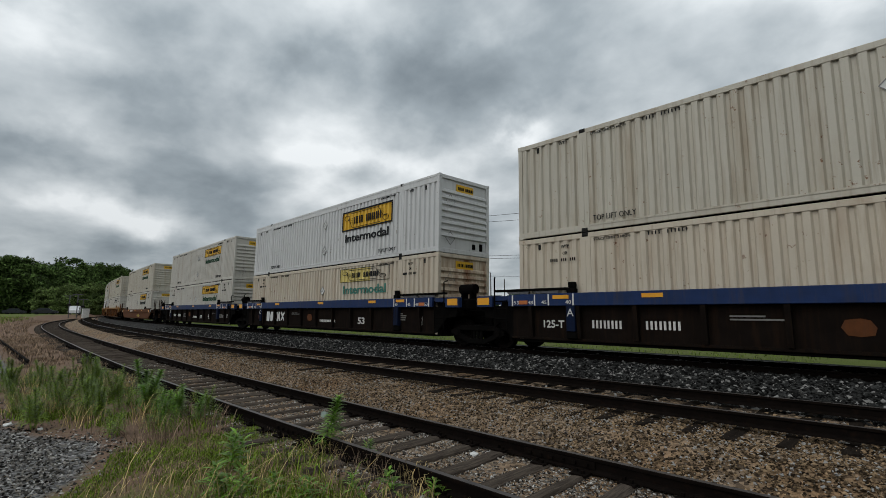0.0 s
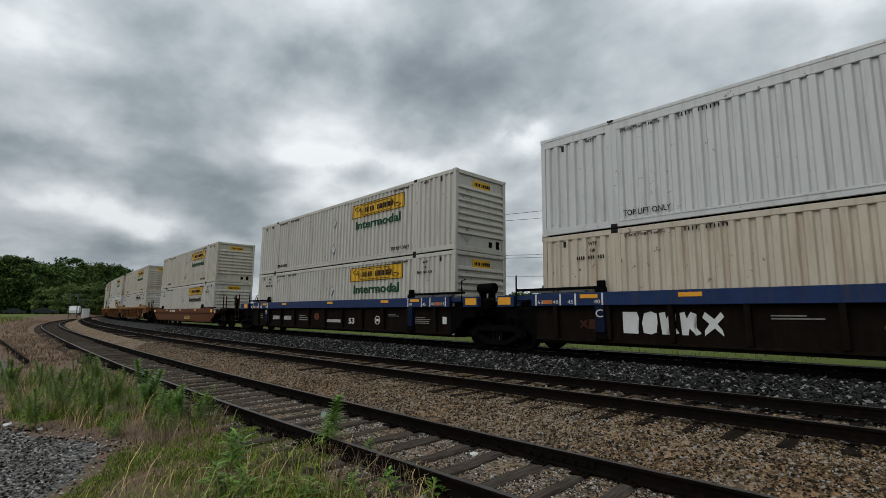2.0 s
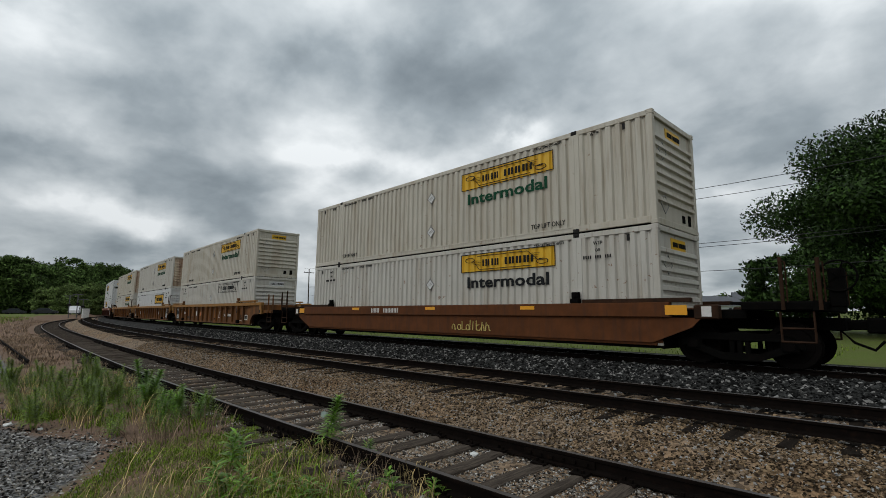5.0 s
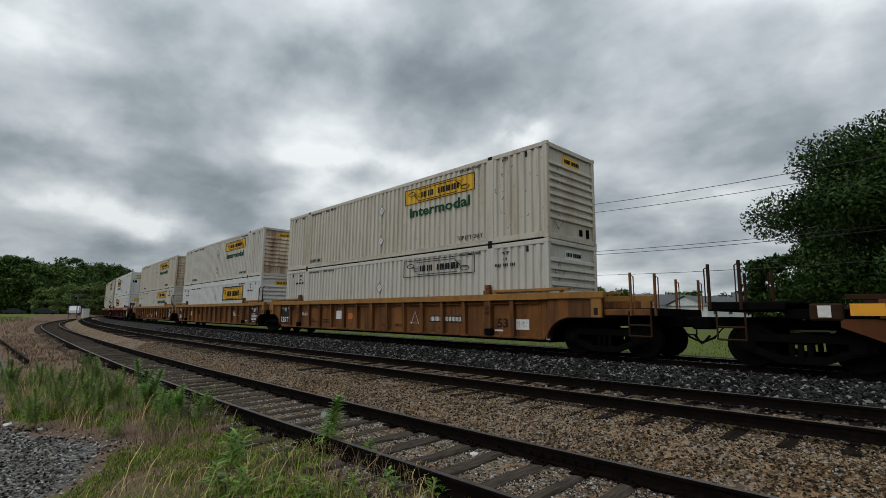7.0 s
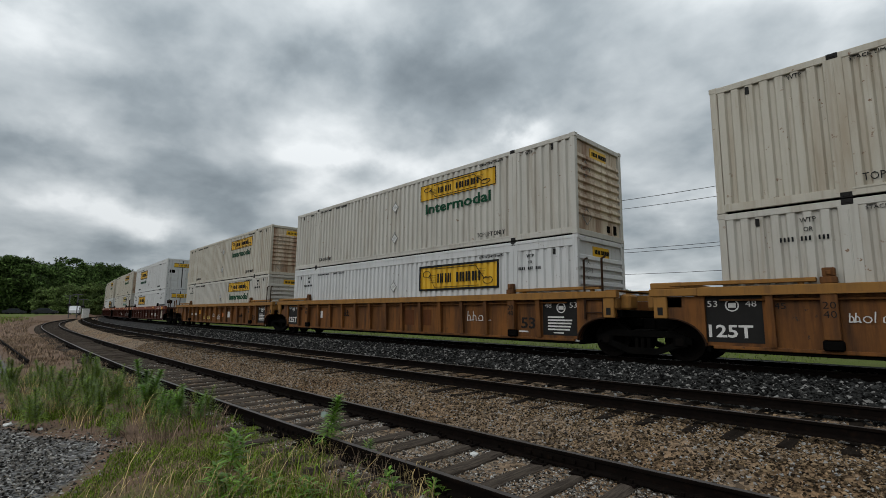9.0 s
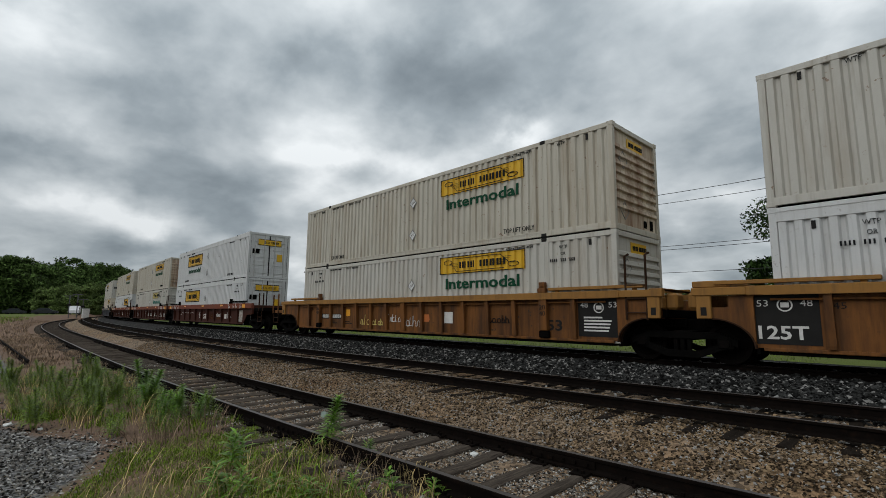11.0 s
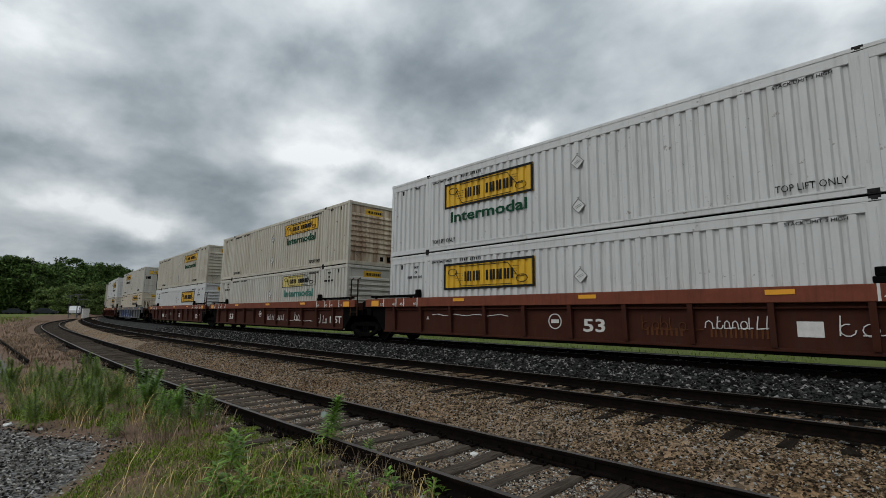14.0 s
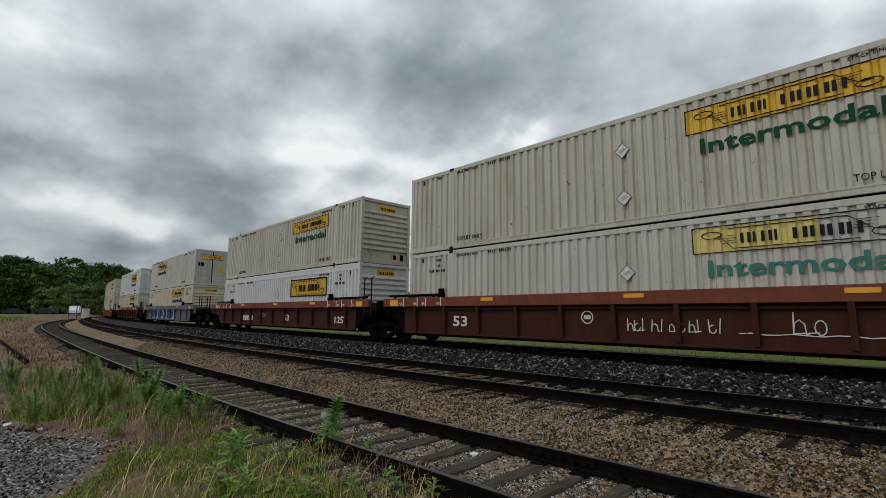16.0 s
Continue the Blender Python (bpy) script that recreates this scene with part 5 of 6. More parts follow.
MARK_OCHRE_B = [("plate", -8.75, 0.5, (1.1, 0.98, "black")), ("text", -8.68, 0.60, ("125T", 0.27, 0.84, "mark")), ("text", -8.68, 1.25, ("53", 0.13, 0.2, "mark")), ("text", -7.95, 1.25, ("48", 0.13, 0.2, "mark")), ("ring", -8.2, 1.28, (0.12, "mark")), ("plate", 7.15, 0.5, (1.15, 0.98, "black")), ("text", 7.22, 1.25, ("48", 0.14, 0.22, "mark")), ("text", 8.02, 1.25, ("53", 0.14, 0.22, "mark")), ("ring", 7.75, 1.25, (0.13, "mark")), ("block", 7.32, 0.62, (5, 0.8, 0.42, "mark")), ("text", -7.45, 1.2, ("45", 0.12, 0.2, "black")), ("text", 6.38, 0.66, ("53", 0.32, 0.5, "black")), ("plate", -5.6, 0.85, (0.36, 0.32, "mark")), ("bars", 0.6, 0.66, ([0.85, -0.05, 0.7], 0.55, 0.1, "orange")), ("scrawl", 4.2, 0.85, (35, 0.9, 0.32, "mark")), ("block", 6.3, 0.54, (1, 0.5, 0.08, "mark")), ("block", 7.5, 0.54, (1, 0.5, 0.06, "mark")), ("scrawl", -3.4, 0.95, (36, 0.5, 0.3, "black"))]
MARK_OCHRE_C = [("plate", 7.15, 0.5, (1.15, 0.98, "black")), ("text", 7.22, 1.25, ("48", 0.14, 0.22, "mark")), ("text", 8.02, 1.25, ("53", 0.14, 0.22, "mark")), ("ring", 7.75, 1.25, (0.13, "mark")), ("block", 7.32, 0.62, (5, 0.8, 0.42, "mark")), ("text", -7.45, 1.2, ("45", 0.12, 0.2, "black")), ("plate", -6.4, 0.82, (1.7, 0.22, "black")), ("bars", -6.3, 0.86, ([0.12] * 4 + [-0.2] + [0.12] * 6, 0.15, 0.025, "mark")), ("scrawl", -3.4, 0.6, (41, 0.8, 0.4, "pale")), ("scrawl", -2.45, 0.6, (42, 0.8, 0.3, "pale")), ("scrawl", -1.25, 0.75, (43, 0.8, 0.3, "mark")), ("scrawl", -0.1, 0.6, (44, 0.8, 0.4, "mark")), ("letters", 0.82, 0.78, (46, 1, 0.42, 0.28, "orange_dot")), ("plate", 1.85, 0.75, (0.52, 0.38, "mark")), ("scrawl", 4.0, 0.8, (47, 0.7, 0.25, "black")), ("text", 6.15, 0.62, ("53", 0.3, 0.5, "black")), ("plate", -4.3, 0.95, (0.3, 0.28, "amber")), ("block", -5.6, 0.6, (2, 0.6, 0.16, "black")), ("block", -4.4, 0.6, (2, 0.6, 0.16, "black"))]
MARK_RED_A = [("scrawl", -5.8, 0.98, (51, 3.4, 0.1, "mark")), ("ring", -0.75, 0.88, (0.2, "mark")), ("text", 0.12, 0.62, ("53", 0.34, 0.62, "mark")), ("scrawl", 1.7, 0.72, (53, 1.2, 0.34, "orange")), ("bars", 1.8, 0.6, ([0.16] * 4, 0.18, 0.06, "orange")), ("scrawl", 3.1, 0.78, (54, 1.2, 0.3, "mark")), ("bars", 3.2, 0.6, ([0.13] * 6, 0.18, 0.06, "orange")), ("plate", 4.75, 0.66, (0.42, 0.3, "mark")), ("scrawl", 5.4, 0.7, (56, 0.6, 0.4, "mark")), ("plate", 7.2, 0.5, (0.9, 0.72, "blotch")), ("text", -6.1, 0.86, ("A", 0.12, 0.12, "mark"))]
MARK_RED_B = [("text", -6.0, 0.66, ("53", 0.34, 0.66, "mark")), ("ring", -1.0, 1.0, (0.16, "mark")), ("scrawl", 0.1, 0.68, (61, 2.3, 0.32, "mark")), ("scrawl", 2.5, 0.66, (62, 2.8, 0.06, "mark")), ("scrawl", 3.45, 0.7, (63, 0.5, 0.5, "mark")), ("scrawl", 5.9, 0.6, (64, 0.8, 0.4, "mark")), ("text", 7.0, 0.62, ("125T", 0.32, 1.0, "mark"))]
MARK_RED_C = [("letters", -4.6, 0.62, (71, 5, 1.6, 0.3, "mark")), ("text", 1.2, 0.66, ("53", 0.32, 0.55, "mark")), ("text", 6.4, 0.62, ("125T", 0.3, 1.1, "mark")), ("block", -2.0, 0.8, (3, 0.8, 0.3, "mark"))]
MARK_SLATE = [("plate", -6.2, 0.5, (9.6, 0.78, "spray")), ("letters", -5.8, 0.56, (81, 7, 8.6, 0.66, "blue"))]

# middle of each unit down the line at the start, car kind, its ends, stencils, then lower and upper container
TRAIN = [
    (0.43, "blue", "joint", "shared", MARK_BLUE_A, ("tan", "yellow", "green", 1, "ribs"), ("beige", "yellow", "green", 1, "ribs")),
    (20.64, "blue", "joint", "shared", MARK_BLUE_B, ("tan", "faded", "teal", 1, "ribs", "rust"), ("white", "bordered", "ink", 1, "ribs")),
    (40.84, "blue", "coupler", "shared", MARK_BLUE_C, ("cream", "yellow", "green", 1, "ribs"), ("cream", "yellow", "green", 1, "ribs")),
    (65.55, "orange", "coupler", "coupler", MARK_ORANGE, ("cream", "yellow", "ink", 1, "ribs"), ("beige", "yellow", "green", 1, "ribs")),
    (89.70, "ochre", "joint", "coupler", MARK_OCHRE_A, ("cream", "outline", None, 1, "ribs"), ("beige", "yellow", "green", 1, "ribs")),
    (109.82, "ochre", "joint", "shared", MARK_OCHRE_B, ("white", "bordered", None, 1, "ribs"), ("cream", "yellow", "green", 1, "ribs", "rust")),
    (129.75, "ochre", "coupler", "shared", MARK_OCHRE_C, ("cream", "yellow", "green", 1, "ribs"), ("beige", "yellow", "green", 1, "ribs", "rust")),
    (154.17, "red", "joint", "coupler", MARK_RED_A, ("white", "bordered", None, -1, "doors"), ("white", "bordered", "green", -1, "doors")),
    (173.98, "red", "joint", "shared", MARK_RED_B, ("cream", "faded", "teal", 1, "ribs"), ("beige", "yellow", "green", 1, "ribs", "rust")),
    (194.02, "red", "coupler", "shared", MARK_RED_C, ("white", "bordered", None, 1, "ribs"), ("beige", "yellow", "green", 1, "ribs")),
    (218.36, "slate", "coupler", "coupler", MARK_SLATE, ("tan", "yellow", "ink", 1, "ribs"), ("cream", "yellow", "ink", -1, "doors")),
    (241.64, "red", "coupler", "coupler", [], ("beige", "yellow", "ink", 1, "ribs"), ("white", "bordered", "ink", 1, "ribs")),
    (266.45, "orange", "coupler", "coupler", [], ("beige", "yellow", "green", 1, "ribs"), ("beige", "yellow", "green", 1, "ribs")),
    (290.6, "ochre", "coupler", "coupler", [], ("cream", "yellow", "green", 1, "ribs"), ("beige", "yellow", "green", 1, "ribs")),
]
MOVERS = []
for i, (s0, kind, left, right, marks, lower, upper) in enumerate(TRAIN):
    MOVERS.append((well_car(kind, left, right, marks), s0, 0.0))
    for level, spec in enumerate((lower, upper)):
        tone, style, word, facing, end = spec[:5]
        box_thing = container(tone, style, word, facing, end, level == 0, spec[5] if len(spec) > 5 else "")
        MOVERS.append((box_thing, s0 + 0.04, BASE + level * (TALL + 0.02)))

# ---- loose stones ----
OCTA_V = np.array([(1, 0, 0), (-1, 0, 0), (0, 1, 0), (0, -1, 0), (0, 0, 1), (0, 0, -1)], float)
OCTA_F = np.array([(0, 2, 4), (2, 1, 4), (1, 3, 4), (3, 0, 4), (2, 0, 5), (1, 2, 5), (3, 1, 5), (0, 3, 5)])


def stones(name, label, points, sizes, material, seed):
    """Angular stones half sunk into the ground, as one heap."""
    rng = np.random.default_rng(seed)
    n = len(points)
    v = OCTA_V[None] * (0.65 + 0.7 * rng.random((n, 6, 1))) * sizes[:, None, None] * np.array([1.15, 0.95, 0.7])
    v = v + rng.normal(0, 0.16, (n, 6, 3)) * sizes[:, None, None]
    a, b = rng.random(n) * math.tau, rng.normal(0, 0.5, n)
    ca, sa, cb, sb = np.cos(a)[:, None], np.sin(a)[:, None], np.cos(b)[:, None], np.sin(b)[:, None]
    x, y, z = v[..., 0], v[..., 1], v[..., 2]
    y, z = y * cb - z * sb, y * sb + z * cb
    v = np.stack([x * ca - y * sa, x * sa + y * ca, z], -1) + points[:, None, :]
    f = OCTA_F[None] + (np.arange(n) * 6)[:, None, None]
    me = bpy.data.meshes.new(name)
    me.from_pydata(v.reshape(-1, 3).tolist(), [], f.reshape(-1, 3).tolist())
    me.materials.append(M[material])
    return tagged(new(name, me), label, "stones", kind="stuff")


def scatter(track, s_range, side_range, n, seed, lo, hi, far_bias=1.6):
    rng = np.random.default_rng(seed)
    s = s_range[0] + (s_range[1] - s_range[0]) * rng.random(n) ** far_bias
    side = side_range[0] + (side_range[1] - side_range[0]) * rng.random(n)
    xs, ys, th = (np.interp(s, TRACK_S, a) for a in track)
    x, y = xs + np.sin(th) * side, ys + np.cos(th) * side
    size = lo + (hi - lo) * rng.random(n) ** 2
    return np.stack([x, y, ground_height(x, y) + size * 0.25], 1), size


p, r = scatter(MAIN, (-4, 45), (-4.35, -1.2), 52000, 1, 0.020, 0.052)
stones("ballast_stones", "dark crushed ballast stones with highlights painted as pale flecks", p, r, "stone", 11)
p, r = scatter(MAIN, (-3, 30), (-1.2, 1.6), 7000, 2, 0.025, 0.055)
stones("ballast_stones", "dark ballast between the main rails", p, r, "stone", 12)
p, r = scatter(MIDDLE, (-3, 30), (-0.68, 0.68), 5000, 3, 0.015, 0.04)
stones("gravel_stones", "brown grit between the middle rails", p, r, "pebble", 13)
p, r = scatter(NEAR, (-2.5, 26), (0.95, 3.1), 100000, 4, 0.008, 0.023, 1.7)
stones("gravel_stones", "brown gravel between the tracks", p, r, "pebble", 14)
p, r = scatter(NEAR, (-1.5, 20), (-1.25, 0.95), 52000, 5, 0.007, 0.019, 1.7)
stones("gravel_stones", "grey brown gravel among the siding ties", p, r, "grit", 15)
rng = np.random.default_rng(6)
n = 34000
gx, gy = -14 + 9.5 * rng.random(n), -1.6 + 3.3 * rng.random(n)
keep = gy < yard_edge(gx) + rng.normal(-0.15, 0.3, n)
gx, gy = gx[keep], gy[keep]
r = 0.007 + 0.018 * rng.random(len(gx)) ** 2
stones("gravel_stones", "grey gravel of the yard edge", np.stack([gx, gy, ground_height(gx, gy) + r * 0.3], 1), r, "yardgrit", 16)


# ---- grass and weeds ----
def blades(name, label, points, height, width, material, seed, lean=0.45):
    """Thin bent blades of grass as one mass."""
    rng = np.random.default_rng(seed)
    n = len(points)
    h = height * (0.45 + 0.9 * rng.random(n))
    a = rng.random(n) * math.tau
    d = np.stack([np.cos(a), np.sin(a), np.zeros(n)], 1)
    side = np.stack([-np.sin(a + 0.5), np.cos(a + 0.5), np.zeros(n)], 1) * (width * (0.6 + 0.8 * rng.random(n)))[:, None]
    bend = (lean * (0.3 + 1.2 * rng.random(n)) * h)[:, None]
    up = np.array([0, 0, 1.0])
    p0 = points
    p1 = points + d * bend * 0.18 + up * (h * 0.45)[:, None]
    p2 = points + d * bend * 0.5 + up * (h * 0.8)[:, None]
    p3 = points + d * bend + up * (h * (1 - 0.25 * lean))[:, None]
    v = np.stack([p0 - side, p0 + side, p1 - side * 0.9, p1 + side * 0.9, p2 - side * 0.6, p2 + side * 0.6, p3], 1)
    base = (np.arange(n) * 7)[:, None]
    faces = np.concatenate([base + np.array(q) for q in ((0, 1, 3, 2), (2, 3, 5, 4))]).tolist() + (base + np.array((4, 5, 6))).tolist()
    me = bpy.data.meshes.new(name)
    me.from_pydata(v.reshape(-1, 3).tolist(), [], faces)
    me.materials.append(M[material])
    return tagged(new(name, me), label, "grass", kind="stuff")


def verge(n, seed, x0, x1, clump, y_lo=0.4, y_hi=0.95):
    """Places in the verge beside the siding, in clumps."""
    rng = np.random.default_rng(seed)
    cx = x0 + (x1 - x0) * rng.random(clump)
    cy_t = rng.random(clump)
    k = rng.integers(0, clump, n)
    x = cx[k] + rng.normal(0, 0.16, n)
    near = lateral(NEAR, x) - y_hi
    low = np.maximum(yard_edge(x) + 0.12, y_lo * (x < -19))
    y = low + (near - low) * cy_t[k] + rng.normal(0, 0.13, n)
    y = np.maximum(y, low - 0.1)
    y = np.minimum(y, near + 0.15)
    return np.stack([x, y, ground_height(x, y) - 0.01], 1)


blades("grass", "short green grass along the siding", verge(13000, 21, -7.6, -2.4, 80), 0.06, 0.0036, "grass", 21)
blades("grass", "rough green grass by the yard", verge(9000, 22, -17.5, -8.0, 60), 0.10, 0.005, "grass", 22)
blades("dry_grass", "straw coloured dry grass stems", verge(600, 23, -5.7, -2.6, 30, 0.9, 0.75), 0.22, 0.0034, "straw", 23, 0.7)
blades("dry_grass", "pale dry grass among the weeds", verge(800, 24, -17, -8, 22, 1.2), 0.36, 0.004, "straw", 24, 0.6)
blades("dead_brush", "low brown dead brush along the rail", verge(2200, 25, -7.5, -2.4, 60, 2.0, 0.72), 0.08, 0.0026, "brush", 25, 1.0)
blades("dead_brush", "brown dead brush on the dirt verge", verge(11000, 26, -48, -13, 160, 0.6, 1.0), 0.13, 0.007, "brush", 26, 1.0)
blades("grass", "mossy low green turf beside the rail", verge(24000, 31, -7.4, -2.6, 26), 0.035, 0.004, "grass", 31, 0.8)
blades("dry_grass", "long arched dry grass stems", verge(110, 32, -7.6, -3.2, 16, 0.9, 0.8), 0.42, 0.0035, "straw", 32, 1.5)
rng = np.random.default_rng(27)
n = 16000
fx = -112 + 90 * rng.random(n)
fy = lateral(NEAR, fx) - 1.8 - 13 * rng.random(n) ** 1.3
half = rng.random(n) < 0.5
pts = np.stack([fx, fy, ground_height(fx, fy)], 1)
blades("grass", "tufts of green grass on the far verge", pts[half & (fx < -55) & (fy < lateral(NEAR, fx) - 5.0)], 0.30, 0.02, "grass", 27)
blades("dead_brush", "dry tan brush on the far verge", pts[~half], 0.20, 0.018, "brush", 29, 0.8)
fx = -75 + 72 * rng.random(n)
fy = lateral(MAIN, fx) + 3.8 + 14 * rng.random(n)
blades("grass", "mown grass field behind the train", np.stack([fx, fy, ground_height(fx, fy)], 1), 0.10, 0.012, "grass", 28)


def leaf_blade(bm, at, way, up, length, width):
    side = way.cross(up).normalized() * width
    tip = at + way * length - Vector((0, 0, length * 0.25))
    m1, m2 = at + way * length * 0.3 + up * length * 0.05, at + way * length * 0.65 - Vector((0, 0, length * 0.05))
    v = [bm.verts.new(c) for c in (at, m1 - side, m1 + side, m2 - side * 0.8, m2 + side * 0.8, tip)]
    for q in ((0, 2, 1), (1, 2, 4, 3), (3, 4, 5)):
        bm.faces.new([v[i] for i in q])


def weed(x, y, h, seed, dense=1.0, broad=1.0, green="weed", long=1.0, label="leafy green roadside weed with narrow leaves"):
    """A tall weed: an upright stem with whorls of lance-shaped leaves."""
    rnd = random.Random(seed)
    w = tagged(new("weed"), label, "weed", "weeds by the siding")
    w.matrix_basis = pose(x, y, float(ground_height(x, y)) - 0.01)
    stems, leaves = bmesh.new(), bmesh.new()
    for k in range(rnd.randint(2, 4)):
        lean = Vector((rnd.uniform(-0.3, 0.3), rnd.uniform(-0.3, 0.3), 1))
        hh = h * rnd.uniform(0.55, 0.95) if k else h
        root = Vector((rnd.uniform(-0.06, 0.06) * min(k, 2), rnd.uniform(-0.06, 0.06) * min(k, 2), 0))
        tube(stems, [root, root + lean * hh * 0.5, root + lean * hh], 0.006, 5, 0.003)
        n = int(58 * dense * hh / 0.5)
        for i in range(n):
            t = (i + 0.5) / n
            a = i * 2.4
            way = Vector((math.cos(a), math.sin(a), 0.1 + 0.75 * t)).normalized()
            leaf_blade(leaves, root + lean * hh * (0.18 + 0.82 * t), way, Vector((0, 0, 1)), long * rnd.uniform(0.11, 0.20) * (1.25 - 0.6 * t) * (h / 0.5) ** 0.6, 0.0075 * broad * (h / 0.5) ** 0.5)
    part("stem", stems, green, w)
    part("leaves", leaves, green, w)["kind"] = "stuff"
    return w


for i, (x, y, h) in enumerate(((-5.66, 3.37, 0.64), (-9.89, 2.25, 0.74), (-5.1, 3.65, 0.2), (-8.9, 2.5, 0.5), (-8.6, 2.7, 0.42), (-9.2, 2.3, 0.46), (-8.75, 2.25, 0.4), (-9.4, 2.6, 0.5), (-11.6, 2.6, 0.78), (-12.2, 2.3, 0.6), (-10.4, 2.5, 0.55), (-10.9, 2.2, 0.5), (-14.6, 2.75, 0.6), (-12.8, 1.5, 0.62),
                                (-13.6, 1.9, 0.58), (-12.0, 1.0, 0.5), (-14.2, 1.1, 0.6), (-13.0, 0.7, 0.45), (-15.2, 1.7, 0.62), (-15.8, 1.0, 0.6), (-11.2, 1.6, 0.45), (-14.9, 0.5, 0.5), (-16.4, 1.5, 0.55), (-9.9, 2.1, 0.4), (-9.4, 2.4, 0.42), (-16.9, 0.6, 0.6), (-13.4, 1.2, 0.6), (-12.4, 1.9, 0.55))):
    weed(x, y, h if i < 9 else h * 0.72, 100 + i, 1.3, 2.0 if i < 9 else 1.15, "freshweed" if i < 9 else "weed")
rnd = random.Random(77)
for i in range(56):
    wx = rnd.uniform(-17.5, -10.0)
    wy = rnd.uniform(0.55, 2.7)
    weed(wx, wy, rnd.uniform(0.3, 0.6), 300 + i, 1.6, 1.3, "weed", 1.0, "bushy green weed in the overgrown verge")
for i in range(17):
    wx = rnd.uniform(-10.6, -8.0)
    wy = rnd.uniform(1.5, 3.2)
    weed(wx, wy, rnd.uniform(0.22, 0.42), 400 + i, 1.3, 1.2, "weed", 1.0, "low green weed between the yard and the rail")
for i, (x, y, h) in enumerate(((-5.81, 2.21, 0.42), (-5.06, 1.83, 0.32), (-4.92, 1.98, 0.28), (-4.7, 2.21, 0.22), (-4.38, 2.42, 0.22), (-4.12, 2.77, 0.22), (-3.89, 3.02, 0.24), (-3.59, 3.28, 0.18))):
    weed(x, y, h, 500 + i, 0.55, 3.0, "freshweed", 1.45, "young bright green weed with broad sword-shaped leaves")
blades("dead_brush", "brown dead stems between the yard and the weeds", verge(420, 34, -10.4, -7.4, 12, 1.0, 1.2), 0.32, 0.0034, "brush", 34, 0.8)
blades("dry_grass", "tangled straw stems beside the rail", verge(380, 35, -5.6, -2.8, 22, 1.2, 0.7), 0.26, 0.003, "straw", 35, 1.1)
blades("dead_brush", "thin grey brown stalks by the rail", verge(520, 36, -5.4, -2.8, 26, 1.2, 0.62), 0.30, 0.0024, "brush", 36, 0.7)
blades("grass", "long green grass blades at the bottom of the verge", verge(500, 33, -5.6, -3.2, 26, 0.9, 0.85), 0.22, 0.005, "grass", 33, 0.9)


# ---- trees ----
def tree(name, x, y, height, spread, leaves, leaf, seed, material, label, z=None, low=0.25):
    """A tapered trunk with limbs and a crown of many leaf sprays gathered in uneven clumps."""
    rnd, rng = random.Random(seed), np.random.default_rng(seed)
    t = tagged(new(name), label, "tree", "trees")
    t.matrix_basis = pose(x, y, float(ground_height(x, y)) - 0.05 if z is None else z)
    wood = bmesh.new()
    tube(wood, [(0, 0, 0), (0.1, 0, height * 0.2), (0, 0.1, height * 0.5), (0.1, 0, height * 0.8)], height * 0.03, 8, height * 0.006)
    clumps = []
    for i in range(60):
        a, e = i * 2.399, rnd.random()
        zz = low + (1 - low) * e
        rad = spread * math.sqrt(max(0.05, 1 - ((zz - 0.52) / 0.55) ** 2)) * rnd.uniform(0.55, 1.0)
        c = Vector((math.cos(a) * rad, math.sin(a) * rad, zz * height * 0.95))
        clumps.append((c, spread * rnd.uniform(0.2, 0.36)))
        if i % 4 == 0:
            tube(wood, [(0, 0, height * (0.2 + 0.4 * e)), tuple(c * 0.5 + Vector((0, 0, height * 0.2))), tuple(c)], height * 0.009, 5, 0.02)
    part("trunk", wood, "bark", t)
    k = rng.integers(0, len(clumps), leaves)
    cc = np.array([tuple(c[0]) for c in clumps])[k]
    cr = np.array([c[1] for c in clumps])[k][:, None]
    d = rng.normal(0, 1, (leaves, 3))
    d /= np.linalg.norm(d, axis=1, keepdims=True)
    pos = cc + d * cr * (0.3 + 0.72 * rng.random((leaves, 1)) ** 0.8) * np.array([1.15, 1.15, 0.7])
    u = rng.normal(0, 1, (leaves, 3))
    u /= np.linalg.norm(u, axis=1, keepdims=True)
    w = np.cross(u, d + 0.3)
    w /= np.linalg.norm(w, axis=1, keepdims=True)
    s = leaf * (0.6 + 0.8 * rng.random((leaves, 1)))
    v = np.stack([pos - u * s, pos - w * s * 0.45, pos + u * s, pos + w * s * 0.45], 1)
    me = bpy.data.meshes.new("crown")
    me.from_pydata(v.reshape(-1, 3).tolist(), [], (np.arange(leaves)[:, None] * 4 + np.arange(4)).tolist())
    me.materials.append(M[material])
    crown = new("crown", me)
    crown.parent = t
    crown["kind"] = "stuff"
    return t


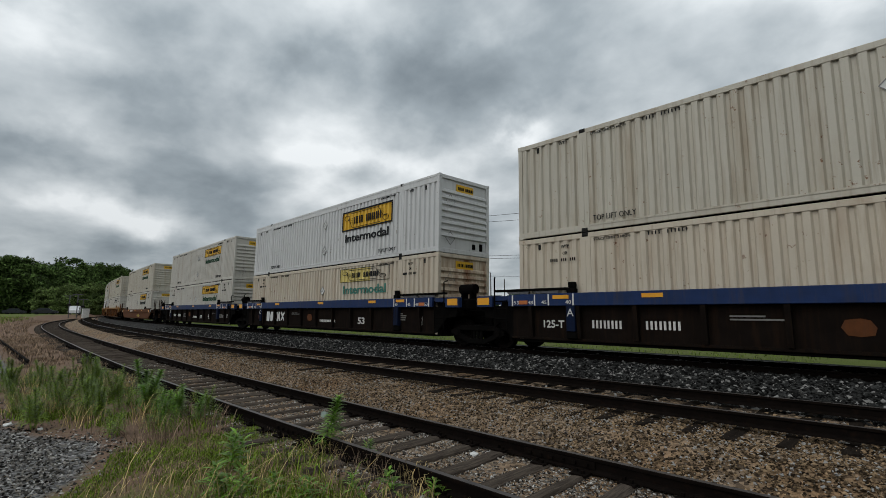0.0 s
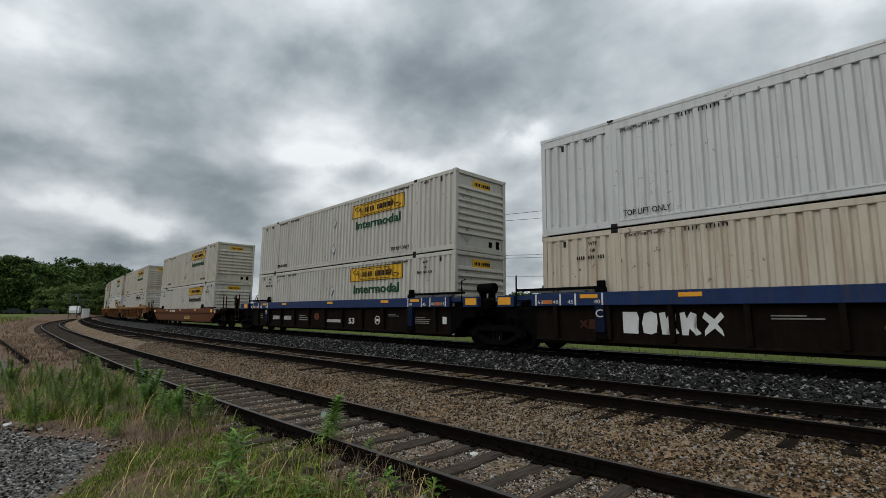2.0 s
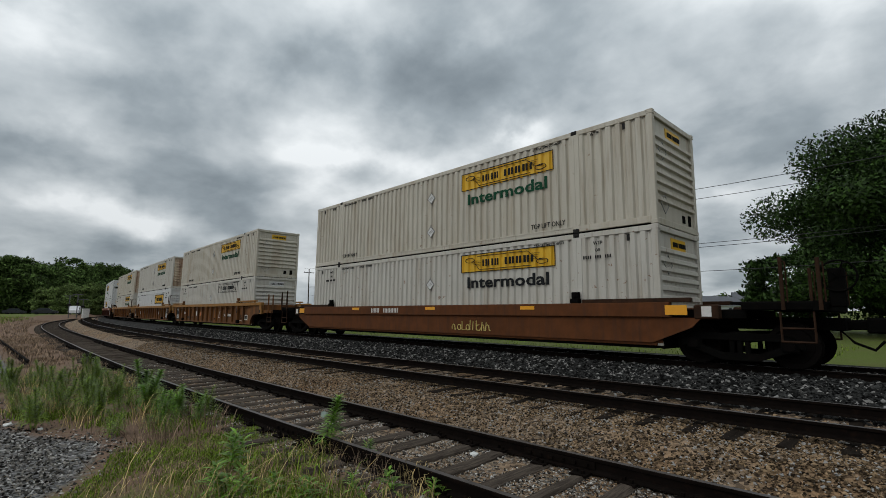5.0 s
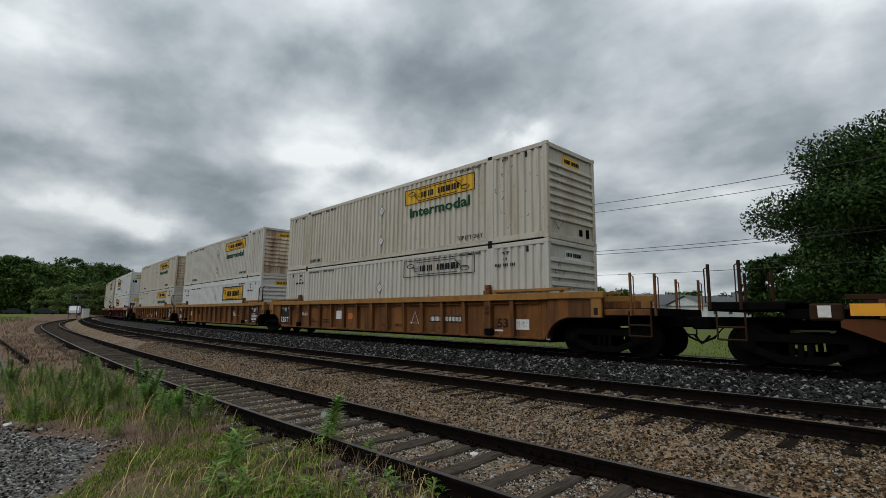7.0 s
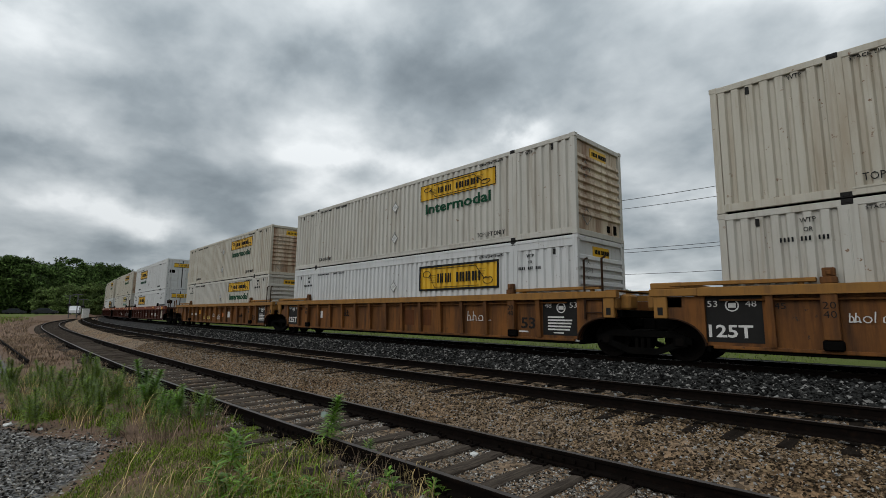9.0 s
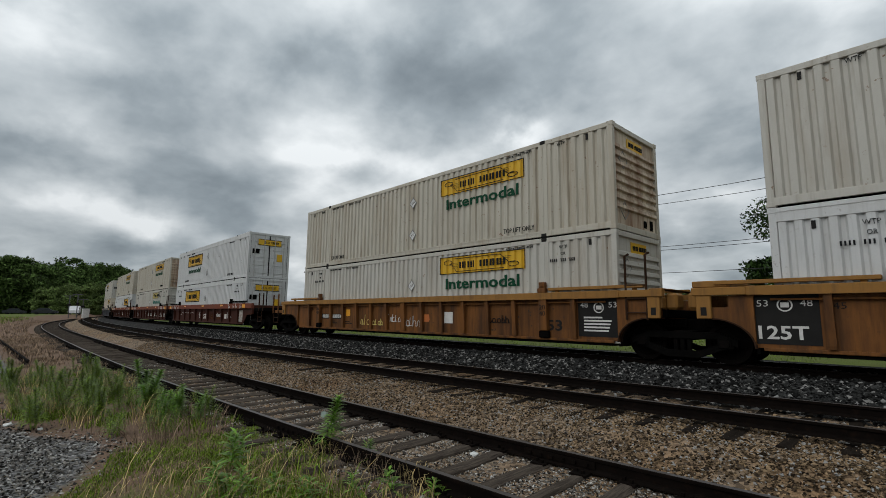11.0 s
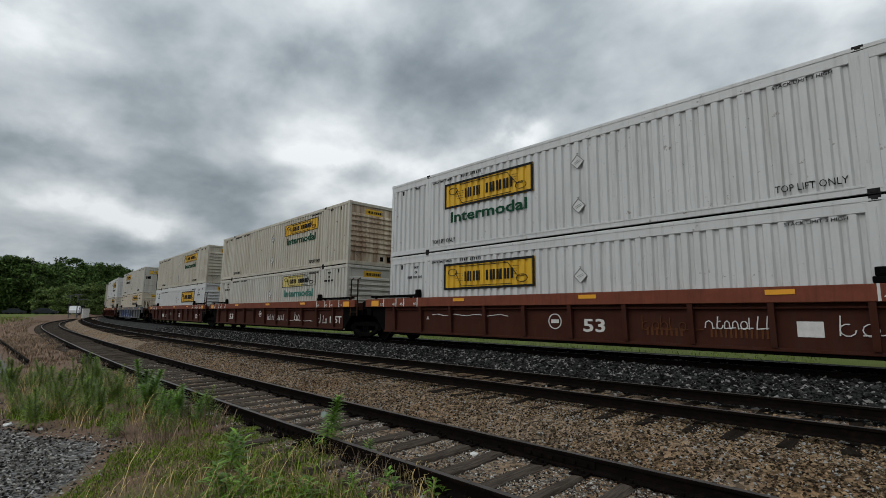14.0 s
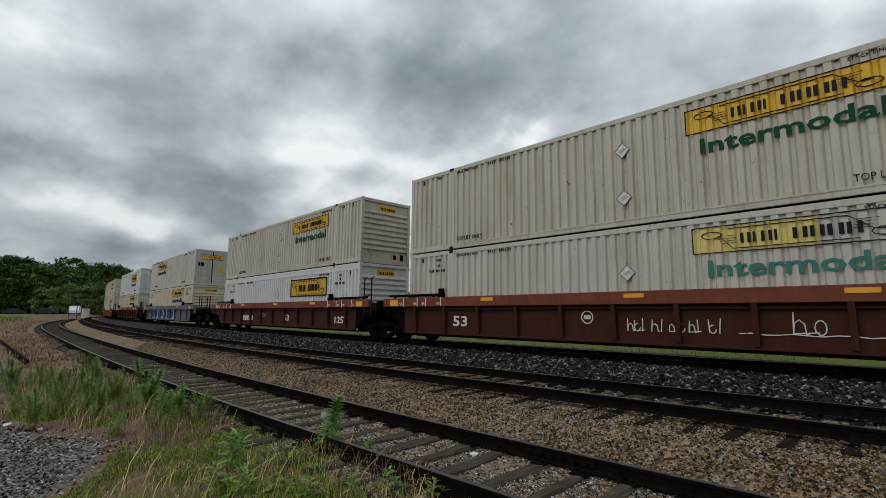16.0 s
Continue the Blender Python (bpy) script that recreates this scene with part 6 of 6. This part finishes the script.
tree("broadleaf_tree", 1.0, 44, 14.8, 9.2, 230000, 0.135, 1, "leaf", "tall full-crowned green tree behind the tracks", low=0.12)
tree("broadleaf_tree", -9.5, 50, 6.5, 3.4, 8000, 0.24, 2, "leaf", "lower green tree beside a taller one", low=0.1)
tree("broadleaf_tree", 15, 43, 15, 9.5, 14000, 0.32, 3, "leaf", "tall green tree behind the tracks", low=0.15)
rnd = random.Random(9)
for i in range(26):
    d = rnd.uniform(178, 215)
    b = -0.05 + 0.225 * (i + rnd.random()) / 26
    h = (16.5 if b > 0.04 else 18.5) * d / 190 * rnd.uniform(0.62, 1.08)
    if b > 0.135:
        d, h = 195, 17.0 * rnd.uniform(0.82, 0.98)
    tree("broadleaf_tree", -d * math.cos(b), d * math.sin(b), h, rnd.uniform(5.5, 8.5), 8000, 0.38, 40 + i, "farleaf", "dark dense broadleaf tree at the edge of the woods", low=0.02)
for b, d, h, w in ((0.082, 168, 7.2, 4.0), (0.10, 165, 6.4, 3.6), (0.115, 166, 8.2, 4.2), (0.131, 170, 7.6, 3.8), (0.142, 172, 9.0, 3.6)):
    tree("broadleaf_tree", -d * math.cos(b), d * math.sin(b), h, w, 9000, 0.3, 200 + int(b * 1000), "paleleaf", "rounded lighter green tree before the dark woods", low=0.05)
for i in range(22):
    b = math.radians(-8 + 62 * (i + 0.7 * rnd.random()) / 22)
    d = rnd.uniform(210, 260)
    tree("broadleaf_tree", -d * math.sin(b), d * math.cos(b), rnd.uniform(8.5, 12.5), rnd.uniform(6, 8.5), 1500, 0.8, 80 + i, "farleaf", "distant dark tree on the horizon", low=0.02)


# ---- poles, wires, houses ----
def utility_pole(x, y, h, arms, label, arm_turn=0.0, width=1.25):
    p = tagged(new("utility_pole"), label, "utility pole", "poles")
    p.matrix_basis = pose(x, y, float(ground_height(x, y)) - 0.1, 0, 0, arm_turn)
    part("post", tube(bmesh.new(), [(0, 0, 0), (0, 0, h)], 0.15, 8, 0.10), "pole", p)
    for z in arms:
        part("crossarm", boxes((-0.06, 0.06, -width, width, z - 0.07, z + 0.07)), "pole", p)
        for yy in (-width * 0.9, -width * 0.35, width * 0.35, width * 0.9):
            part("insulator", tube(bmesh.new(), [(0, yy, z + 0.07), (0, yy, z + 0.24)], 0.05, 6, 0.03), "wire", p)
    return p


utility_pole(-36, 35, 11.5, (10.6,), "tall dark wooden utility pole with one crossarm")
utility_pole(18, 35, 11.5, (10.6,), "wooden utility pole carrying wires")
utility_pole(-97, 52, 11.0, (10.2,), "wooden utility pole further down the line")
utility_pole(-84, 104, 10.5, (9.9, 9.0), "distant wooden utility pole with crossarms", 40)


def wire(a, b, sag, label):
    pts = [Vector(a).lerp(Vector(b), t / 16) - Vector((0, 0, sag * 4 * (t / 16) * (1 - t / 16))) for t in range(17)]
    ob = part("overhead_wire", tube(bmesh.new(), pts, 0.022, 4), "wire", None, label)
    return tagged(ob, category="wire", group="overhead wires")


for dy, z, sag in ((-1.1, 10.7, 1.5), (1.1, 10.5, 1.5), (0.2, 6.9, 1.2), (-0.2, 6.6, 1.2), (0.1, 4.9, 1.1)):
    wire((-36, 35 + dy, z), (18, 35 + dy, z), sag, "thin dark overhead wire strung between wooden poles")
    wire((-97, 52 + dy, z - 0.3), (-36, 35 + dy, z), sag, "thin dark overhead wire running down the line")


def flood_light(x, y, h, heads, label):
    p = tagged(new("flood_light_pole"), label, "light pole", "poles")
    p.matrix_basis = pose(x, y, float(ground_height(x, y)) - 0.1, 0, 0, 45)
    part("post", tube(bmesh.new(), [(0, 0, 0), (0, 0, h)], 0.14, 8, 0.09), "pole", p)
    part("crossarm", boxes((-1.6, 1.6, -0.06, 0.06, h - 0.1, h + 0.05)) if heads > 1 else boxes((-0.6, 0.1, -0.05, 0.05, h - 0.05, h + 0.05)), "pole", p)
    for i in range(heads):
        part("lamp_head", boxes((-0.2, 0.2, -0.25, 0.2, 0.05, 0.4), bevel=0.06), "wire", p).matrix_basis = pose(-1.4 + 2.8 * i / max(1, heads - 1) if heads > 1 else -0.5, 0, h - 0.05)
    return p


flood_light(-71, 63, 15.0, 5, "sports ground flood light pole with five lamps")
flood_light(-65, 76, 9.6, 1, "single lamp on a thin steel pole")
flood_light(-92, 92, 12.0, 4, "distant flood light pole")


def house(x, y, w, d, wall_h, roof_h, turn, label):
    h = tagged(new("house"), label, "house", "houses behind the tracks")
    h.matrix_basis = pose(x, y, float(ground_height(x, y)), 0, 0, turn)
    part("wall", boxes((-w / 2, w / 2, -d / 2, d / 2, 0, wall_h)), "wall", h)
    bm = bmesh.new()
    o = 0.4
    v = [bm.verts.new(c) for c in ((-w / 2 - o, -d / 2 - o, wall_h), (w / 2 + o, -d / 2 - o, wall_h), (w / 2 + o, d / 2 + o, wall_h), (-w / 2 - o, d / 2 + o, wall_h), (-w / 2 - o, 0, wall_h + roof_h), (w / 2 + o, 0, wall_h + roof_h))]
    for q in ((0, 1, 5, 4), (2, 3, 4, 5), (0, 3, 2, 1)):
        bm.faces.new([v[i] for i in q])
    part("roof", bm, "shingle", h)
    for sx in (-1, 1):
        g = bmesh.new()
        g.faces.new([g.verts.new(c) for c in ((sx * w / 2, -d / 2, wall_h), (sx * w / 2, d / 2, wall_h), (sx * w / 2, 0, wall_h + roof_h * 0.95))])
        part("gable", g, "wall", h)
    for i in range(3):
        win = part("window", boxes((-0.5, 0.5, -0.05, 0.05, 0, 1.2)), "wall", h)
        win.matrix_basis = pose(-w / 3 + i * w / 3, -d / 2 - 0.03, 1.0)
        part("pane", boxes((-0.42, 0.42, -0.065, -0.04, 0.08, 1.12)), "glass", win)
    return h


house(-37, 92, 12, 8, 2.7, 2.0, 62, "low white house with a grey shingle roof")
house(-29, 92, 11, 8, 2.5, 1.7, 70, "white house with a long grey roof")
house(-22, 108, 14, 9, 3.0, 2.2, 20, "grey roofed house among trees")


# ---- the crossing at the far bend: car, van, signal posts ----
def vehicle(name, x, y, turn, length, width, profile, glass, paint, label, wheel_r):
    c = tagged(new(name), label, "vehicle", "parked vehicles")
    c.matrix_basis = pose(x, y, float(ground_height(x, y)), 0, 0, turn)
    def slab(pts, half):
        bm = bmesh.new()
        n = len(pts)
        v = [bm.verts.new((px, py, pz)) for py in (-half, half) for px, pz in pts]
        bm.faces.new(v[:n])
        bm.faces.new(v[n:][::-1])
        for k in range(n):
            bm.faces.new((v[k], v[(k + 1) % n], v[n + (k + 1) % n], v[n + k]))
        bmesh.ops.recalc_face_normals(bm, faces=bm.faces)
        return bm
    part("body", slab([(px * length, pz) for px, pz in profile], width / 2), paint, c)
    part("windows", slab([(px * length, pz) for px, pz in glass], width / 2 + 0.01), "glass", c)
    for sx in (-0.31, 0.31):
        for sy in (-1, 1):
            bm = bmesh.new()
            wheel_disc(bm, -0.11, 0.11, wheel_r, 16)
            part("wheel", bm, "rubber", c).matrix_basis = pose(sx * length, sy * (width / 2 - 0.08), wheel_r)
    return c


vehicle("sedan", -143.0, 11.0, 80, 4.7, 1.8, [(-0.5, 0.3), (0.5, 0.3), (0.5, 0.75), (0.28, 0.9), (0.12, 1.4), (-0.2, 1.42), (-0.38, 0.98), (-0.5, 0.92)], [(0.24, 0.95), (0.11, 1.34), (-0.19, 1.36), (-0.33, 1.0)], "carpaint", "dark parked sedan beside the grade crossing", 0.32)
vehicle("sedan", -160.0, 6.5, 80, 4.5, 1.8, [(-0.5, 0.3), (0.5, 0.3), (0.5, 0.75), (0.28, 0.9), (0.12, 1.4), (-0.2, 1.42), (-0.38, 0.98), (-0.5, 0.92)], [(0.24, 0.95), (0.11, 1.34), (-0.19, 1.36), (-0.33, 1.0)], "carpaint", "dark parked car near the woods", 0.32)
vehicle("delivery_van", -150, 17.2, -12, 5.0, 2.1, [(-0.5, 0.4), (0.5, 0.4), (0.5, 1.1), (0.38, 1.35), (0.26, 2.15), (-0.5, 2.2)], [(0.37, 1.3), (0.27, 1.95), (0.12, 1.95), (0.12, 1.3)], "vanpaint", "white delivery van at the grade crossing", 0.4)
for x, y, h in ((-131, 14.0, 4.9), (-131, 15.4, 5.2), (-135, 16.9, 4.2)):
    p = tagged(new("crossing_signal_post"), "slim pale grade crossing signal post", "signal post", "crossing posts")
    p.matrix_basis = pose(x, y, float(ground_height(x, y)))
    part("post", tube(bmesh.new(), [(0, 0, 0), (0, 0, h)], 0.09, 8), "slate", p)
    part("signal_arm", boxes((-0.06, 0.06, -0.9, 0.9, h - 0.2, h - 0.05), bevel=0.02), "slate", p)
    part("lamp", boxes((0.05, 0.25, -0.35, 0.35, h * 0.55, h * 0.55 + 0.4), bevel=0.05), "black", p)
c = tagged(new("signal_cabinet"), "small white steel signal cabinet beside the track", "cabinet")
c.matrix_basis = pose(-128, 16.6, float(ground_height(-128, 16.6)))
part("body", boxes((-0.6, 0.6, -0.6, 0.6, 0, 1.9), bevel=0.04), "placard", c)
part("roof", boxes((-0.7, 0.7, -0.7, 0.7, 1.9, 2.0), bevel=0.03), "placard", c)


# ---- small things in the verge ----
def lump(name, x, y, r, material, label, category, flat=0.6, seed=1):
    rnd = random.Random(seed)
    bm = bmesh.new()
    bmesh.ops.create_icosphere(bm, subdivisions=2, radius=r)
    for v in bm.verts:
        v.co = v.co * rnd.uniform(0.8, 1.15)
        v.co.z *= flat
    ob = part(name, bm, material, None, label)
    ob.matrix_basis = pose(x, y, float(ground_height(x, y)) + r * flat * 0.5)
    return tagged(ob, category=category, group="litter and stones")


lump("pale_stone", -10.6, 0.5, 0.075, "litter", "pale flat stone lying on the yard gravel", "stone", 0.4, 1)
lump("pale_stone", -9.9, 0.85, 0.04, "litter", "small pale stone at the weeds", "stone", 0.5, 2)
lump("pale_stone", -4.2, 4.55, 0.055, "litter", "white chip of stone between the ties", "stone", 0.5, 3)
lump("pale_stone", -5.1, 4.75, 0.05, "grit", "pale flat stone between the ties", "stone", 0.4, 4)
lump("pale_stone", -8.9, 3.0, 0.08, "litter", "pale broken slab beside the rail", "stone", 0.3, 5)
cup = tagged(new("plastic_cup"), "crushed pale green plastic cup on the siding", "cup")
cup.matrix_basis = pose(-7.35, 4.35, float(ground_height(-7.35, 4.35)) + 0.05, 80, 0, 30)
part("body", tube(bmesh.new(), [(0, 0, 0), (0, 0, 0.11)], 0.035, 12, 0.05), "cup", cup)
for k, (a, b) in enumerate((((-42, 1.0), (-21.5, 1.35)), ((-42, -0.4), (-24, -0.1)))):
    pts = [(a[0] + (b[0] - a[0]) * t / 6, a[1] + (b[1] - a[1]) * t / 6) for t in range(7)]
    bm, prev = bmesh.new(), None
    for x, y in pts:
        ring = [bm.verts.new((x, y + u, float(ground_height(x, y)) + 0.02 + w)) for u, w in RAIL]
        if prev:
            for q in range(len(RAIL)):
                bm.faces.new((prev[q], prev[(q + 1) % len(RAIL)], ring[(q + 1) % len(RAIL)], ring[q]))
        prev = ring
    bmesh.ops.recalc_face_normals(bm, faces=bm.faces)
    tagged(part("old_rail", bm, "rail", None), "disused rusty rail lying in the dirt", "rail", "old rails")


# ---- what moves ----
def motions():
    times = [0.5 * i for i in range(33)]
    for thing, s0, z in MOVERS:
        walk(thing, [(t, unit_pose(s0, t) @ pose(0, 0, z)) for t in times])
    spin = SPEED / 0.46
    for w, dx in WHEELSETS:
        walk(w, [(f / FPS, Matrix.Translation((dx, 0, 0.46)) @ Matrix.Rotation(spin * f / FPS, 4, "Y")) for f in range(0, 481)])


motions()
